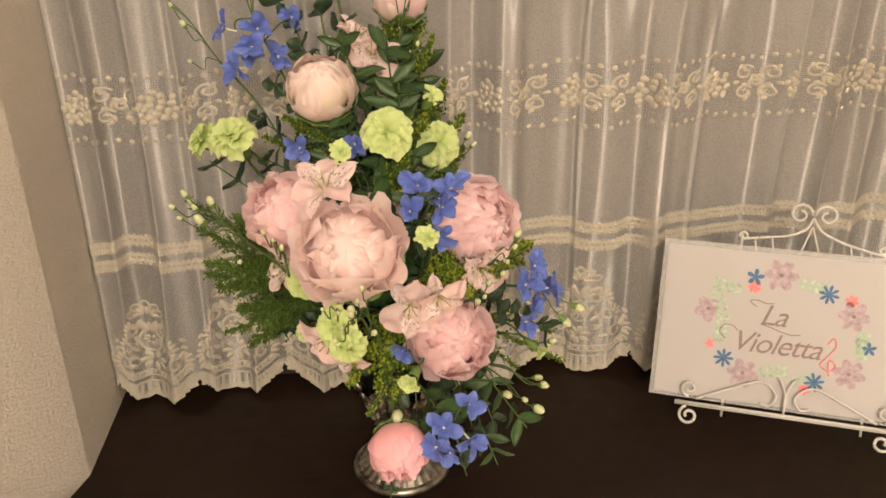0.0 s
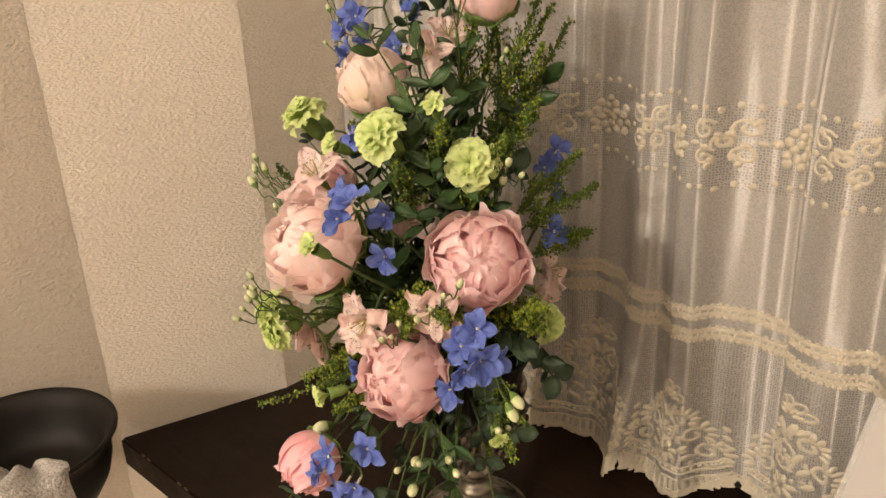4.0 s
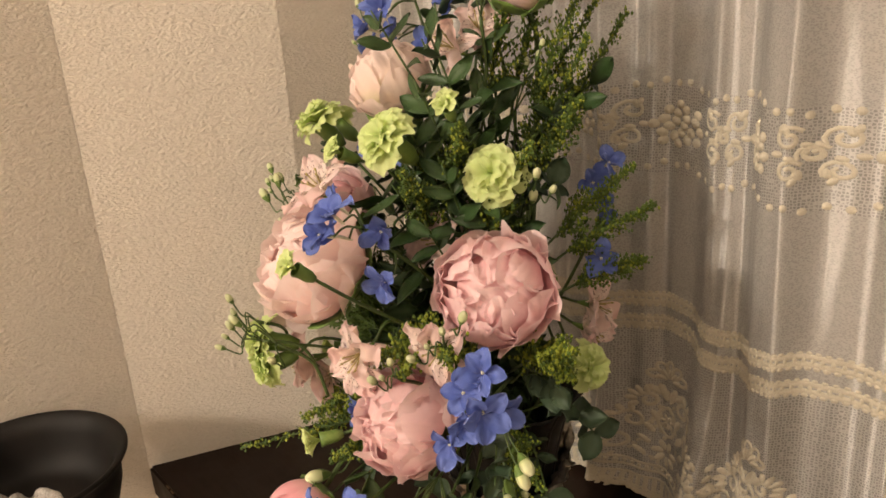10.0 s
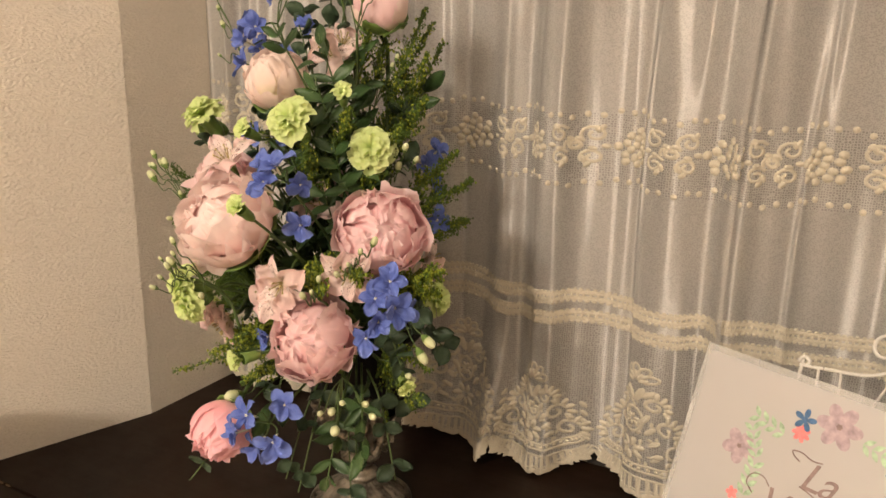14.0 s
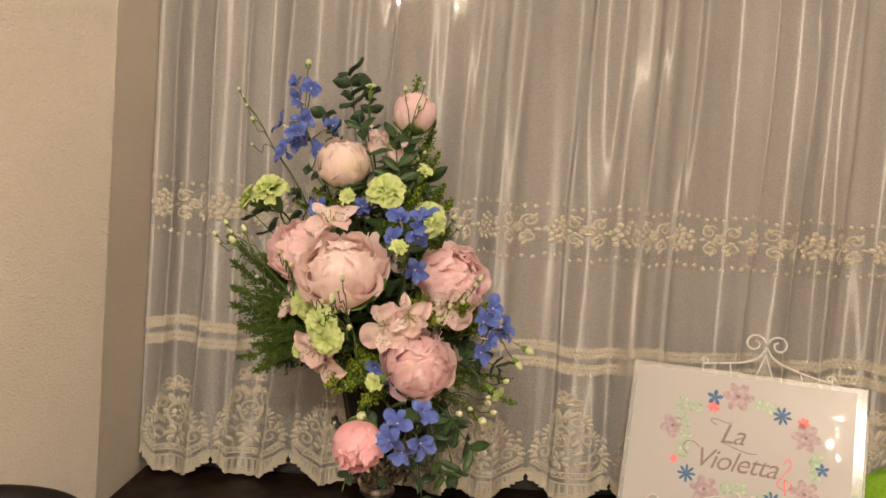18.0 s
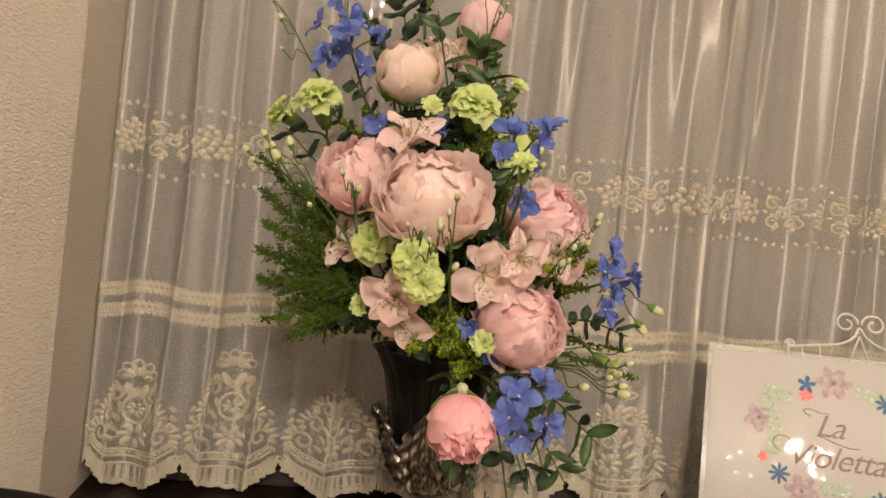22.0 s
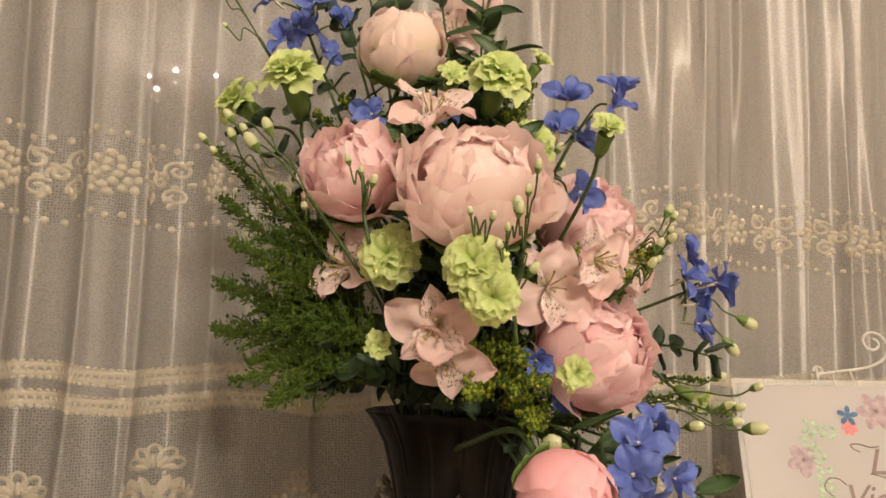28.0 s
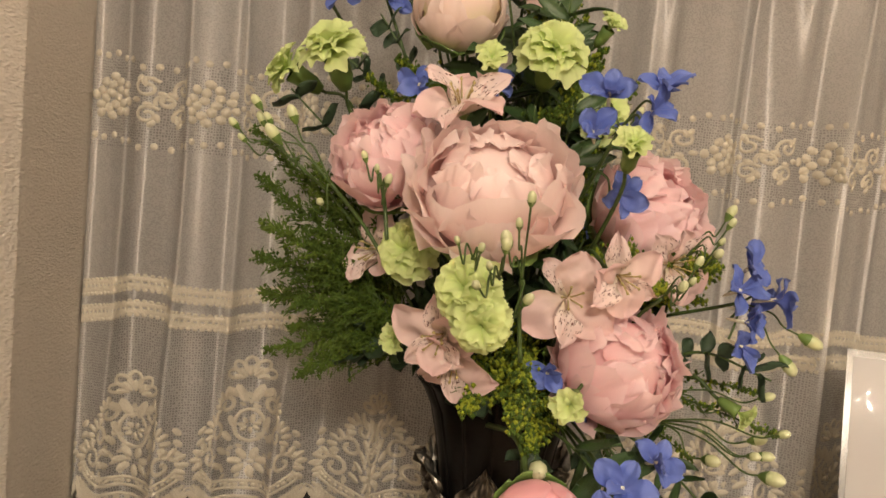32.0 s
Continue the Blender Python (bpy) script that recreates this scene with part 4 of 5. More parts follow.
def cup_petal(rho, start, end, half, seed, ruffle=0.05, flare=0.1, notch=0.06, rows=14, cols=16, squash=1.0, lift=0.0, spiral=0.0, pointed=0.0):
    """A broad round petal lying on a ball of radius rho, along a meridian from the angle start to the angle end, both from the ball's top."""
    def point(u, v):
        wide = noise.noise((u * 1.1 + seed * 3.1, v * 1.0, seed))
        fine = noise.noise((u * 2.6 + seed, v * 1.2, seed * 1.7))
        round_off = (0.42 + pointed) * (1 - math.sqrt(1 - 0.97 * u * u))
        edge = 1 - round_off - notch * math.exp(-(u / 0.20) ** 2) + 0.09 * noise.noise((u * 1.6, seed * 2.3, 1)) + 0.05 * noise.noise((u * 4.5, seed, 3))
        psi = start + (end - start) * v * edge
        beta = u * half * (0.35 + 0.65 * math.sin(min(1.0, v / 0.65) * math.pi / 2))
        lip = max(0.0, v - 0.55) / 0.45
        r = rho * (1 + ruffle * lip * lip * (0.8 * wide + 0.9 * fine) + flare * lip ** 2 * (0.8 + 0.3 * u * u) + spiral * u * (0.5 + 0.5 * v) + 0.02 * wide * v)
        return (r * math.cos(beta) * math.sin(psi), r * math.sin(beta), r * math.cos(beta) * math.cos(psi) * squash + lift)
    return shell_of(rows, cols, point, 0.0004)


def stem_line(at, way, bend=0.04, start=None):
    """A stalk from the vase's mouth to a bloom."""
    at, way = Vector(at), Vector(way).normalized()
    root = Vector(start) if start else MOUTH + Vector((0.022 * math.sin(at.x * 90), 0.022 * math.cos(at.z * 90), -0.03))
    return spline([root, root.lerp(at, 0.45) + Vector((0, 0.02, 0.01)), at - way * bend, at], 7)


def stalk(parent, at, way, radius=0.0020, bend=0.04, start=None, mat=None):
    inverse = parent.matrix_basis.inverted()
    line = [inverse @ p for p in stem_line(at, way, bend, start)]
    part("stem", tube(line, radius, mat or STEM, 6, 0.85), parent)


BLOOMS = []
# zones from the heart outwards: count, radius from and to, tip angle from and to, half width from and to, flare, ruffle, length
PEONY_ZONES = {
    "open": [(12, 0.66, 0.80, 0.12, 0.50, 0.26, 0.42, 0.10, 0.28, 0.8), (11, 0.74, 0.88, 0.40, 0.85, 0.48, 0.66, 0.14, 0.22, 1.0),
             (9, 0.86, 0.97, 0.85, 1.15, 0.54, 0.66, 0.13, 0.18, 1.1), (9, 0.97, 1.04, 1.16, 1.55, 0.58, 0.70, 0.15, 0.15, 1.2)],
    "full": [(13, 0.74, 0.88, 0.10, 0.50, 0.26, 0.40, 0.10, 0.28, 0.8), (12, 0.83, 0.95, 0.40, 0.88, 0.44, 0.60, 0.12, 0.22, 1.0),
             (6, 0.93, 0.99, 0.88, 1.18, 0.58, 0.68, 0.10, 0.15, 1.2), (6, 0.97, 1.01, 1.20, 1.60, 0.66, 0.74, 0.12, 0.10, 1.2)],
    "ball": [(12, 0.80, 0.90, -0.12, 0.34, 0.36, 0.50, 0.03, 0.12, 1.0), (8, 0.89, 0.95, 0.32, 0.66, 0.48, 0.58, 0.06, 0.15, 1.2),
             (8, 0.95, 1.01, 0.66, 1.25, 0.54, 0.64, 0.04, 0.10, 1.3), (4, 1.0, 1.03, 1.30, 1.70, 0.60, 0.66, 0.04, 0.06, 1.0)],
    "nodding": [(13, 0.74, 0.90, 0.0, 0.42, 0.26, 0.40, 0.14, 0.28, 0.8), (7, 0.89, 0.95, 0.36, 0.66, 0.54, 0.66, 0.08, 0.16, 1.4),
                (6, 0.96, 1.01, 0.66, 1.10, 0.76, 0.86, 0.04, 0.06, 1.7)],
    "bud": [(3, 0.88, 0.91, -0.35, -0.15, 0.80, 0.85, 0.0, 0.03, 1.8), (4, 0.93, 0.97, -0.05, 0.30, 0.80, 0.85, 0.02, 0.05, 2.2),
            (3, 0.975, 1.0, 0.45, 0.90, 0.75, 0.80, 0.03, 0.07, 1.8),
            (3, 1.005, 1.02, 1.25, 1.50, 0.55, 0.62, 0.03, 0.08, 1.2)],
}


def ruffled_petal(rho, tip, length, half, seed, ruffle, flare, squash, rows=13, cols=18):
    """A broad petal lying on a ball of radius rho, its wavy lip at the angle tip from the ball's top, its foot length radians further down."""
    def point(u, v):
        wide = noise.noise((u * 1.2 + seed * 3.1, v * 0.9, seed))
        fold = noise.noise((u * 2.4 + seed, v * 0.7, seed * 1.7))
        fine = noise.noise((u * 6.5 + seed * 0.7, v * 1.2, seed * 2.9))
        edge = 1 - 0.56 * (1 - math.sqrt(1 - 0.97 * u * u)) + 0.09 * noise.noise((u * 1.7, seed * 2.3, 1)) + 0.05 * noise.noise((u * 4.2, seed, 3)) + 0.015 * noise.noise((u * 11, seed, 5))
        psi = tip + length * (1 - v * edge)
        beta = u * half * (0.45 + 0.55 * math.sin(min(1.0, v / 0.7) * math.pi / 2))
        lip = max(0.0, v - 0.35) / 0.65
        pleat = noise.noise((u * 3.2 + seed * 1.3, v * 0.5, seed * 0.6))
        r = rho * (1 + ruffle * lip ** 1.4 * (1.1 * wide + 1.0 * fold + 0.30 * fine) + 0.05 * pleat * v + flare * lip ** 2.2 * (0.75 + 0.45 * u * u) - 0.035 * u * u * (1 - lip) - 0.03 * (1 - v))
        return (r * math.cos(beta) * math.sin(psi), r * math.sin(beta), r * math.cos(beta) * math.cos(psi) * squash)
    return shell_of(rows, cols, point, 0.0)


def peony(at, way, radius, form, mat, label, spin=0.0, squash=0.92, seed=1):
    """at: the bloom's middle; way: where it looks."""
    BLOOMS.append((Vector(at), radius * 1.04))
    way = Vector(way).normalized()
    m = facing(Vector(at), way, spin)
    ob = thing("peony", label, "peony", m, "peonies in the vase")
    rnd = random.Random(seed)
    for i in range(3):
        v, f, uv = cup_petal(radius * ((0.78 if form in ("ball", "bud") else 0.72 if form == "nodding" else 0.62) + 0.02 * i), 2.0, -0.5, 1.15, seed * 10 + 50 + i, 0.03, 0.0, 0.02, squash=squash)
        part("petal", sheet("petal", v, f, mat, uv), ob, "", Matrix.Rotation(i * 2.1, 4, "Z"))
    count = 0
    last = PEONY_ZONES[form][-1]
    for zone in PEONY_ZONES[form]:
        number, r0, r1, tip0, tip1, half0, half1, flare, ruffle, length = zone
        pale = form == "bud" and zone is last
        for i in range(number):
            count += 1
            f = (i + 0.5) / number
            tip = tip0 + (tip1 - tip0) * f + rnd.gauss(0, 0.11)
            half = (half0 + (half1 - half0) * f) * rnd.uniform(0.82, 1.2)
            rho = radius * (r0 + (r1 - r0) * f) * rnd.uniform(0.97, 1.03)
            v, faces, uv = ruffled_petal(rho, tip, length, half, seed * 10 + count * 0.73, ruffle * rnd.uniform(0.7, 1.3), flare * rnd.uniform(0.3, 1.6), squash)
            middle = tip + length * 0.4
            skew = Matrix.Rotation(middle, 4, "Y") @ Matrix.Rotation(rnd.uniform(-0.35, 0.35), 4, "Z") @ Matrix.Rotation(-middle, 4, "Y")
            turn = Matrix.Rotation(count * 2.39996 + rnd.uniform(-0.5, 0.5), 4, "Z") @ skew
            part("petal", sheet("petal", v, faces, PEONY_PALE if pale else mat, uv), ob, "cream-green outer petal" if pale else "", turn)
    for i in range(5):
        v, f, uv = cup_petal(radius * 1.02, 2.9, (2.35 if form == "nodding" else 1.95) - (0.25 if form == "bud" else 0.0) * (i % 2), 0.5, seed + i, 0.05, 0.10, rows=6, cols=8, squash=squash, pointed=0.4)
        part("sepal", sheet("sepal", v, f, CALYX, uv), ob, "green sepal" if i == 0 else "", Matrix.Rotation(i * 1.26 + 0.4, 4, "Z"))
    stalk(ob, Vector(at) - way * radius * 0.9 * squash, way, 0.0024, 0.04)
    return ob


def fan_petal(length, width, seed, rows=9, cols=26, bow=0.55):
    """A carnation petal: a narrow upright claw bending over into a broad fan with fine teeth, along +x."""
    def point(u, v):
        w = width * (0.10 + 0.90 * min(1.0, v / 0.8) ** 1.25)
        teeth = 0.045 * abs(((u * 6.5 + seed) % 1.0) - 0.5) * 2 * max(0.0, v - 0.8) / 0.2
        dip = 0.07 * noise.noise((u * 3, seed, 2)) * v
        ln = length * v * (1 - 0.26 * u * u * v - teeth + dip)
        lift = width * v * v * (0.075 * math.sin(u * 4.2 + seed * 2) + 0.05 * math.sin(u * 9 + seed) * v + 0.13 * noise.noise((u * 1.8, v * 2, seed)))
        a = bow * (v - 0.45)
        return (ln * math.cos(a), u * w * 0.5, -ln * math.sin(a) + lift)
    return shell_of(rows, cols, point, 0.0)


def carnation(at, way, radius, label, seed=1, lobes=26, bud=False, mat=None, joined=False):
    mat = mat or LIME
    way = Vector(way).normalized()
    m = facing(Vector(at) - way * radius * 0.55, way, seed)
    ob = thing("carnation", label, "carnation", m, "lime carnations in the vase")
    rnd = random.Random(seed)
    shapes = []
    for i in range(5):
        v, f, uv = fan_petal(radius * 1.12, radius * 1.30, seed + i * 2.7)
        shapes.append(sheet("petal", v, f, mat, uv))
    for i in range(lobes):
        f = (i + 0.5) / lobes
        tilt = math.radians((60 if bud else 8) + (26 if bud else 74) * f ** 0.9 + rnd.uniform(-7, 7))
        turn = Matrix.Rotation(i * 2.39996 + rnd.uniform(-0.2, 0.2), 4, "Z") @ Matrix.Rotation(-tilt, 4, "Y") @ Matrix.Rotation(rnd.uniform(-0.25, 0.25), 4, "X") @ Matrix.Scale((1.0 - 0.28 * f) * rnd.uniform(0.92, 1.06), 4)
        turn = Matrix.Translation((0, 0, radius * 0.10 + radius * 0.12 * f)) @ turn
        part("petal", shapes[i % 5], ob, "", turn)
    tube_shape = [(0.0005, -radius * 1.15), (radius * 0.20, -radius * 1.12), (radius * 0.34, -radius * 0.75), (radius * 0.36, -radius * 0.2), (radius * 0.42, radius * 0.10), (radius * 0.36, radius * 0.12)]
    part("calyx", lathe(tube_shape, CALYX, 14), ob, "smooth green calyx")
    stalk(ob, m.translation - way * radius * 1.1, way, 0.0014, 0.03)
    return ob


def oval_petal(length, width, cup=0.4, seed=0.0, rows=11, cols=7, claw=0.25, tip=0.0, back=0.0, point_at=0.0, ripple=0.05):
    def point(u, v):
        w = width * 0.5 * swell(v, 0.60, claw) * (1 - point_at * max(0.0, v - 0.6) / 0.4)
        z = length * (cup * v - (cup + back) * 0.5 * v * v) + width * 0.16 * u * u * v + length * ripple * noise.noise((u * 2 + seed, v * 3, seed))
        return (length * v * (1 - tip * abs(u) * v), u * w, z)
    return shell_of(rows, cols, point, 0.0)


def oval_mesh(*args, mat=None, name="petal", **kw):
    v, f, uv = oval_petal(*args, **kw)
    return sheet(name, v, f, mat, uv)


FLORET_PETALS = None


def floret(parent, at, way, size, seed):
    """One blue floret with its pale eye, as a part of its stem."""
    global FLORET_PETALS
    if FLORET_PETALS is None:
        FLORET_PETALS = [oval_mesh(1.0, 0.76, 0.34 + 0.14 * i, i * 1.7, mat=BLUE, claw=0.22, back=0.3 + 0.25 * (i % 3), point_at=0.18, ripple=0.14, cols=8) for i in range(5)]
    rnd = random.Random(seed)
    inverse = parent.matrix_basis.inverted()
    m = inverse @ facing(at, way, rnd.random() * 6, 1.0)
    eye = lathe([(0.0003, 0.0028), (0.0009, 0.0026), (0.0013, 0.0015), (0.0011, 0.0), (0.0010, -0.004), (0.0009, -0.010), (0.0003, -0.013)], CREAM_EYE, 9, lambda a, z: 1 + 0.25 * math.cos(a * 5))
    ob = part("floret", eye, parent, "pale eye of a blue floret", m)
    for i in range(5):
        turn = Matrix.Rotation(i * math.tau / 5 + rnd.uniform(-0.12, 0.12), 4, "Z") @ Matrix.Rotation(rnd.uniform(-0.85, 0.05), 4, "Y") @ Matrix.Rotation(rnd.uniform(-0.6, 0.6), 4, "X") @ Matrix.Scale(size * rnd.uniform(0.72, 1.12), 4)
        part("petal", FLORET_PETALS[(i + seed) % 5], ob, "blue petal" if i == 0 else "", turn)
    return ob


def delphinium(florets, label, buds=(), seed=1, size=0.018, root=None):
    """A stem with its florets at known places."""
    middle = sum((Vector(f[0]) for f in florets), Vector()) / len(florets)
    ob = thing("delphinium", label, "delphinium", Matrix.Translation(middle), "blue delphinium stems in the vase")
    start = Vector(root) if root else MOUTH
    inverse = ob.matrix_basis.inverted()
    axis = spline([start, start.lerp(middle, 0.5) + Vector((0, 0.02, 0.01)), middle + Vector((0, 0.012, 0))], 7)
    part("stem", tube([inverse @ p for p in axis], 0.0017, STEM, 6, 0.7), ob)
    for i, (at, way) in enumerate(florets):
        at, way = Vector(at), Vector(way).normalized()
        floret(ob, at, way, size * random.Random(seed + i).uniform(0.9, 1.1), seed * 7 + i)
        near = min(axis[len(axis) // 2:], key=lambda p: (p - at).length)
        line = spline([near, near.lerp(at, 0.6) + Vector((0, 0.006, 0.003)), at - way * 0.010], 4)
        part("pedicel", tube([inverse @ p for p in line], 0.0008, STEM, 5), ob)
    for i, at in enumerate(buds):
        at = Vector(at)
        near = min(axis, key=lambda p: (p - at).length)
        bud(ob, at, (at - near).normalized(), 0.0042, near)
    return ob


def bud(parent, at, way, r, root, mat=None, bend=0.012):
    """A small closed bud on its pedicel, as a part."""
    inverse = parent.matrix_basis.inverted()
    way = Vector(way).normalized()
    shape = [(0.0003, 0.0), (r * 0.46, r * 0.3), (r * 0.70, r * 1.1), (r * 0.78, r * 2.0), (r * 0.68, r * 2.7), (r * 0.42, r * 3.2), (r * 0.05, r * 3.5)]
    verts, faces, uvs = [], [], []
    steps = 10
    for k, (q, z) in enumerate(shape):
        for i in range(steps):
            a = i * math.tau / steps
            rib = 1.25 * q * (1 + 0.10 * math.cos(a * 5 + z * 160))
            verts.append((rib * math.cos(a), rib * math.sin(a), z))
            uvs.append((i / steps, k / 6))
    faces = [(k * steps + i, k * steps + (i + 1) % steps, (k + 1) * steps + (i + 1) % steps, (k + 1) * steps + i) for k in range(len(shape) - 1) for i in range(steps)]
    ob = part("bud", sheet("bud", verts, faces, mat or BUD, uvs), parent, "pale green closed bud", inverse @ facing(at, way))
    cup = lathe([(0.0003, -r * 0.5), (r * 0.42, -r * 0.2), (r * 0.80, r * 0.6), (r * 1.0, r * 1.2)], CALYX, 8, lambda a, z: 1 + 0.05 * math.cos(a * 5))
    part("calyx", cup, ob)
    line = spline([root, Vector(root).lerp(at, 0.5) + Vector((0, 0, 0.004)), Vector(at) - way * bend, at], 5)
    part("pedicel", tube([inverse @ p for p in line], 0.0006, STEM, 5), parent)


def bud_spray(ats, label, root, r=0.0048, out=None, hang=False):
    ob = thing("bud_spray", label, "flower buds", Matrix.Translation(Vector(ats[0])), "bud sprays in the vase")
    root = Vector(root)
    inverse = ob.matrix_basis.inverted()
    middle = sum((Vector(a) for a in ats), Vector()) / len(ats)
    fork = root.lerp(middle, 0.62) + Vector((0, 0, 0.008))
    part("stem", tube([inverse @ p for p in spline([root, root.lerp(fork, 0.5) + Vector((0, 0.008, 0.004)), fork], 6)], 0.0013, STEM, 6), ob)
    for k, at in enumerate(ats):
        way = Vector((0, -0.3, -1)) if hang else (Vector(at) - fork) * 3 + Vector((0, 0, 0.05))
        bud(ob, Vector(at), way, r * (0.46 + 0.1 * (k % 4)), fork)
    return ob


ALSTRO_MESH = None


def alstroemeria(at, way, size, label, seed=1, open_angle=0.75):
    global ALSTRO_MESH
    if ALSTRO_MESH is None:
        ALSTRO_MESH = ([oval_mesh(1.0, 0.92, 0.55, i * 1.3, mat=ALSTRO, claw=0.10, back=0.5 + 0.4 * i, rows=12, cols=10, point_at=0.02, ripple=0.22) for i in range(3)],
                       [oval_mesh(1.0, 0.58, 0.55, 4 + i * 1.3, mat=ALSTRO_SPOT, claw=0.14, back=0.5 + 0.4 * i, rows=12, cols=10, point_at=0.2, ripple=0.18) for i in range(3)])
    rnd = random.Random(seed)
    way = Vector(way).normalized()
    m = facing(Vector(at) - way * size * 0.45, way, rnd.random() * 6)
    ob = thing("alstroemeria", label, "alstroemeria", m, "alstroemeria blooms in the vase")
    for i in range(6):
        inner = i % 2
        tilt = open_angle * 0.62 + rnd.uniform(-0.32, 0.32) + 0.15 * inner
        turn = Matrix.Rotation(i * math.tau / 6 + rnd.uniform(-0.25, 0.25), 4, "Z") @ Matrix.Rotation(-tilt, 4, "Y") @ Matrix.Rotation(rnd.uniform(-0.45, 0.45), 4, "X") @ Matrix.Scale(size * rnd.uniform(0.88, 1.12), 4)
        part("petal", ALSTRO_MESH[inner][i // 2], ob, "pale petal with brown flecks" if inner and i == 1 else "", turn)
    for i in range(5):
        a = i * 1.26 + 0.4
        line = spline([(0, 0, 0), (size * 0.10 * math.cos(a), size * 0.10 * math.sin(a), size * 0.35), (size * 0.22 * math.cos(a), size * 0.22 * math.sin(a), size * 0.62)], 4)
        v, f = tube_data(line, 0.0005, 5)
        bead = [(line[-1] + Vector((0.0011 * x, 0.0011 * y, 0.002 * z))) for x, y, z in ((1, 0, 0), (-1, 0, 0), (0, 1, 0), (0, -1, 0), (0, 0, 1), (0, 0, -1))]
        octa = [(0, 2, 4), (2, 1, 4), (1, 3, 4), (3, 0, 4), (2, 0, 5), (1, 2, 5), (3, 1, 5), (0, 3, 5)]
        v, f, _ = join([(v, f), (bead, octa)])
        part("stamen", sheet("stamen", v, f, ANTHER), ob)
    part("throat", lathe([(0.0012, -size * 0.35), (size * 0.09, -size * 0.1), (size * 0.13, size * 0.08)], CALYX, 9), ob, "green throat")
    stalk(ob, m.translation - way * size * 0.3, way, 0.0014, 0.03)
    return ob


def leaf_mesh(length, width, bend, mat, seed=0.0, name="leaf"):
    def point(u, v):
        w = width * 0.5 * math.sin(math.pi * min(1.0, 0.04 + 0.96 * v)) ** 0.75
        return (length * v, u * w, bend * length * v * v * -1 + width * 0.18 * abs(u) + width * 0.06 * math.sin(v * 7 + seed))
    v, f, uv = shell_of(8, 4, point, 0.0003)
    return sheet(name, v, f, mat, uv)


LEAVES = [leaf_mesh(1.0, 0.40, 0.25 * i - 0.1, LEAF, i) for i in range(3)]
ROUND = [leaf_mesh(1.0, 0.78, 0.2 * i, EUCALYPTUS, i, "leaf") for i in range(3)]


def leafy_stem(root, tip, label, size, pairs, shapes, name="foliage_stem", category="foliage", seed=1, droop=0.02, group="foliage in the vase", only_outer=0.35):
    rnd = random.Random(seed)
    root, tip = Vector(root), Vector(tip)
    ob = thing(name, label, category, Matrix.Translation(root), group)
    inverse = ob.matrix_basis.inverted()
    line = spline([root, root.lerp(tip, 0.5) + Vector((0, 0, droop)), tip], 10)
    part("stem", tube([inverse @ p for p in line], 0.0013, STEM, 6, 0.5), ob)
    for i in range(pairs):
        t = only_outer + (1 - only_outer) * (i + 0.6) / pairs
        k = min(len(line) - 2, int(t * (len(line) - 1)))
        p, d = line[k], (line[k + 1] - line[k]).normalized()
        side = d.cross(Vector((rnd.uniform(-1, 1), rnd.uniform(-1, 1), rnd.uniform(-0.4, 1)))).normalized()
        for way in (-1, 1):
            x = (side * way + d * rnd.uniform(0.3, 0.9)).normalized()
            outward = Vector((p.x, p.y + 0.17, 0.0)).normalized() + Vector((rnd.uniform(-0.7, 0.7), rnd.uniform(-0.7, 0.7), rnd.uniform(0.1, 1.0)))
            z = (outward - x * outward.dot(x)).normalized()
            y = z.cross(x)
            s = size * rnd.uniform(0.7, 1.15)
            if any((p + x * (s * f) - c).length < r for c, r in BLOOMS for f in (0.0, 0.35, 0.7, 1.0)):
                continue
            m = Matrix((x * s, y * s, z * s)).transposed().to_4x4()
            m.translation = inverse @ p
            part("leaf", rnd.choice(shapes), ob, "", m)
    return ob


BEAD = [Vector(p) for p in ((1, 0, 0), (-1, 0, 0), (0, 1, 0), (0, -1, 0), (0, 0, 1.3), (0, 0, -1.3))]
BEAD_FACES = [(0, 2, 4), (2, 1, 4), (1, 3, 4), (3, 0, 4), (2, 0, 5), (1, 2, 5), (3, 1, 5), (0, 3, 5)]


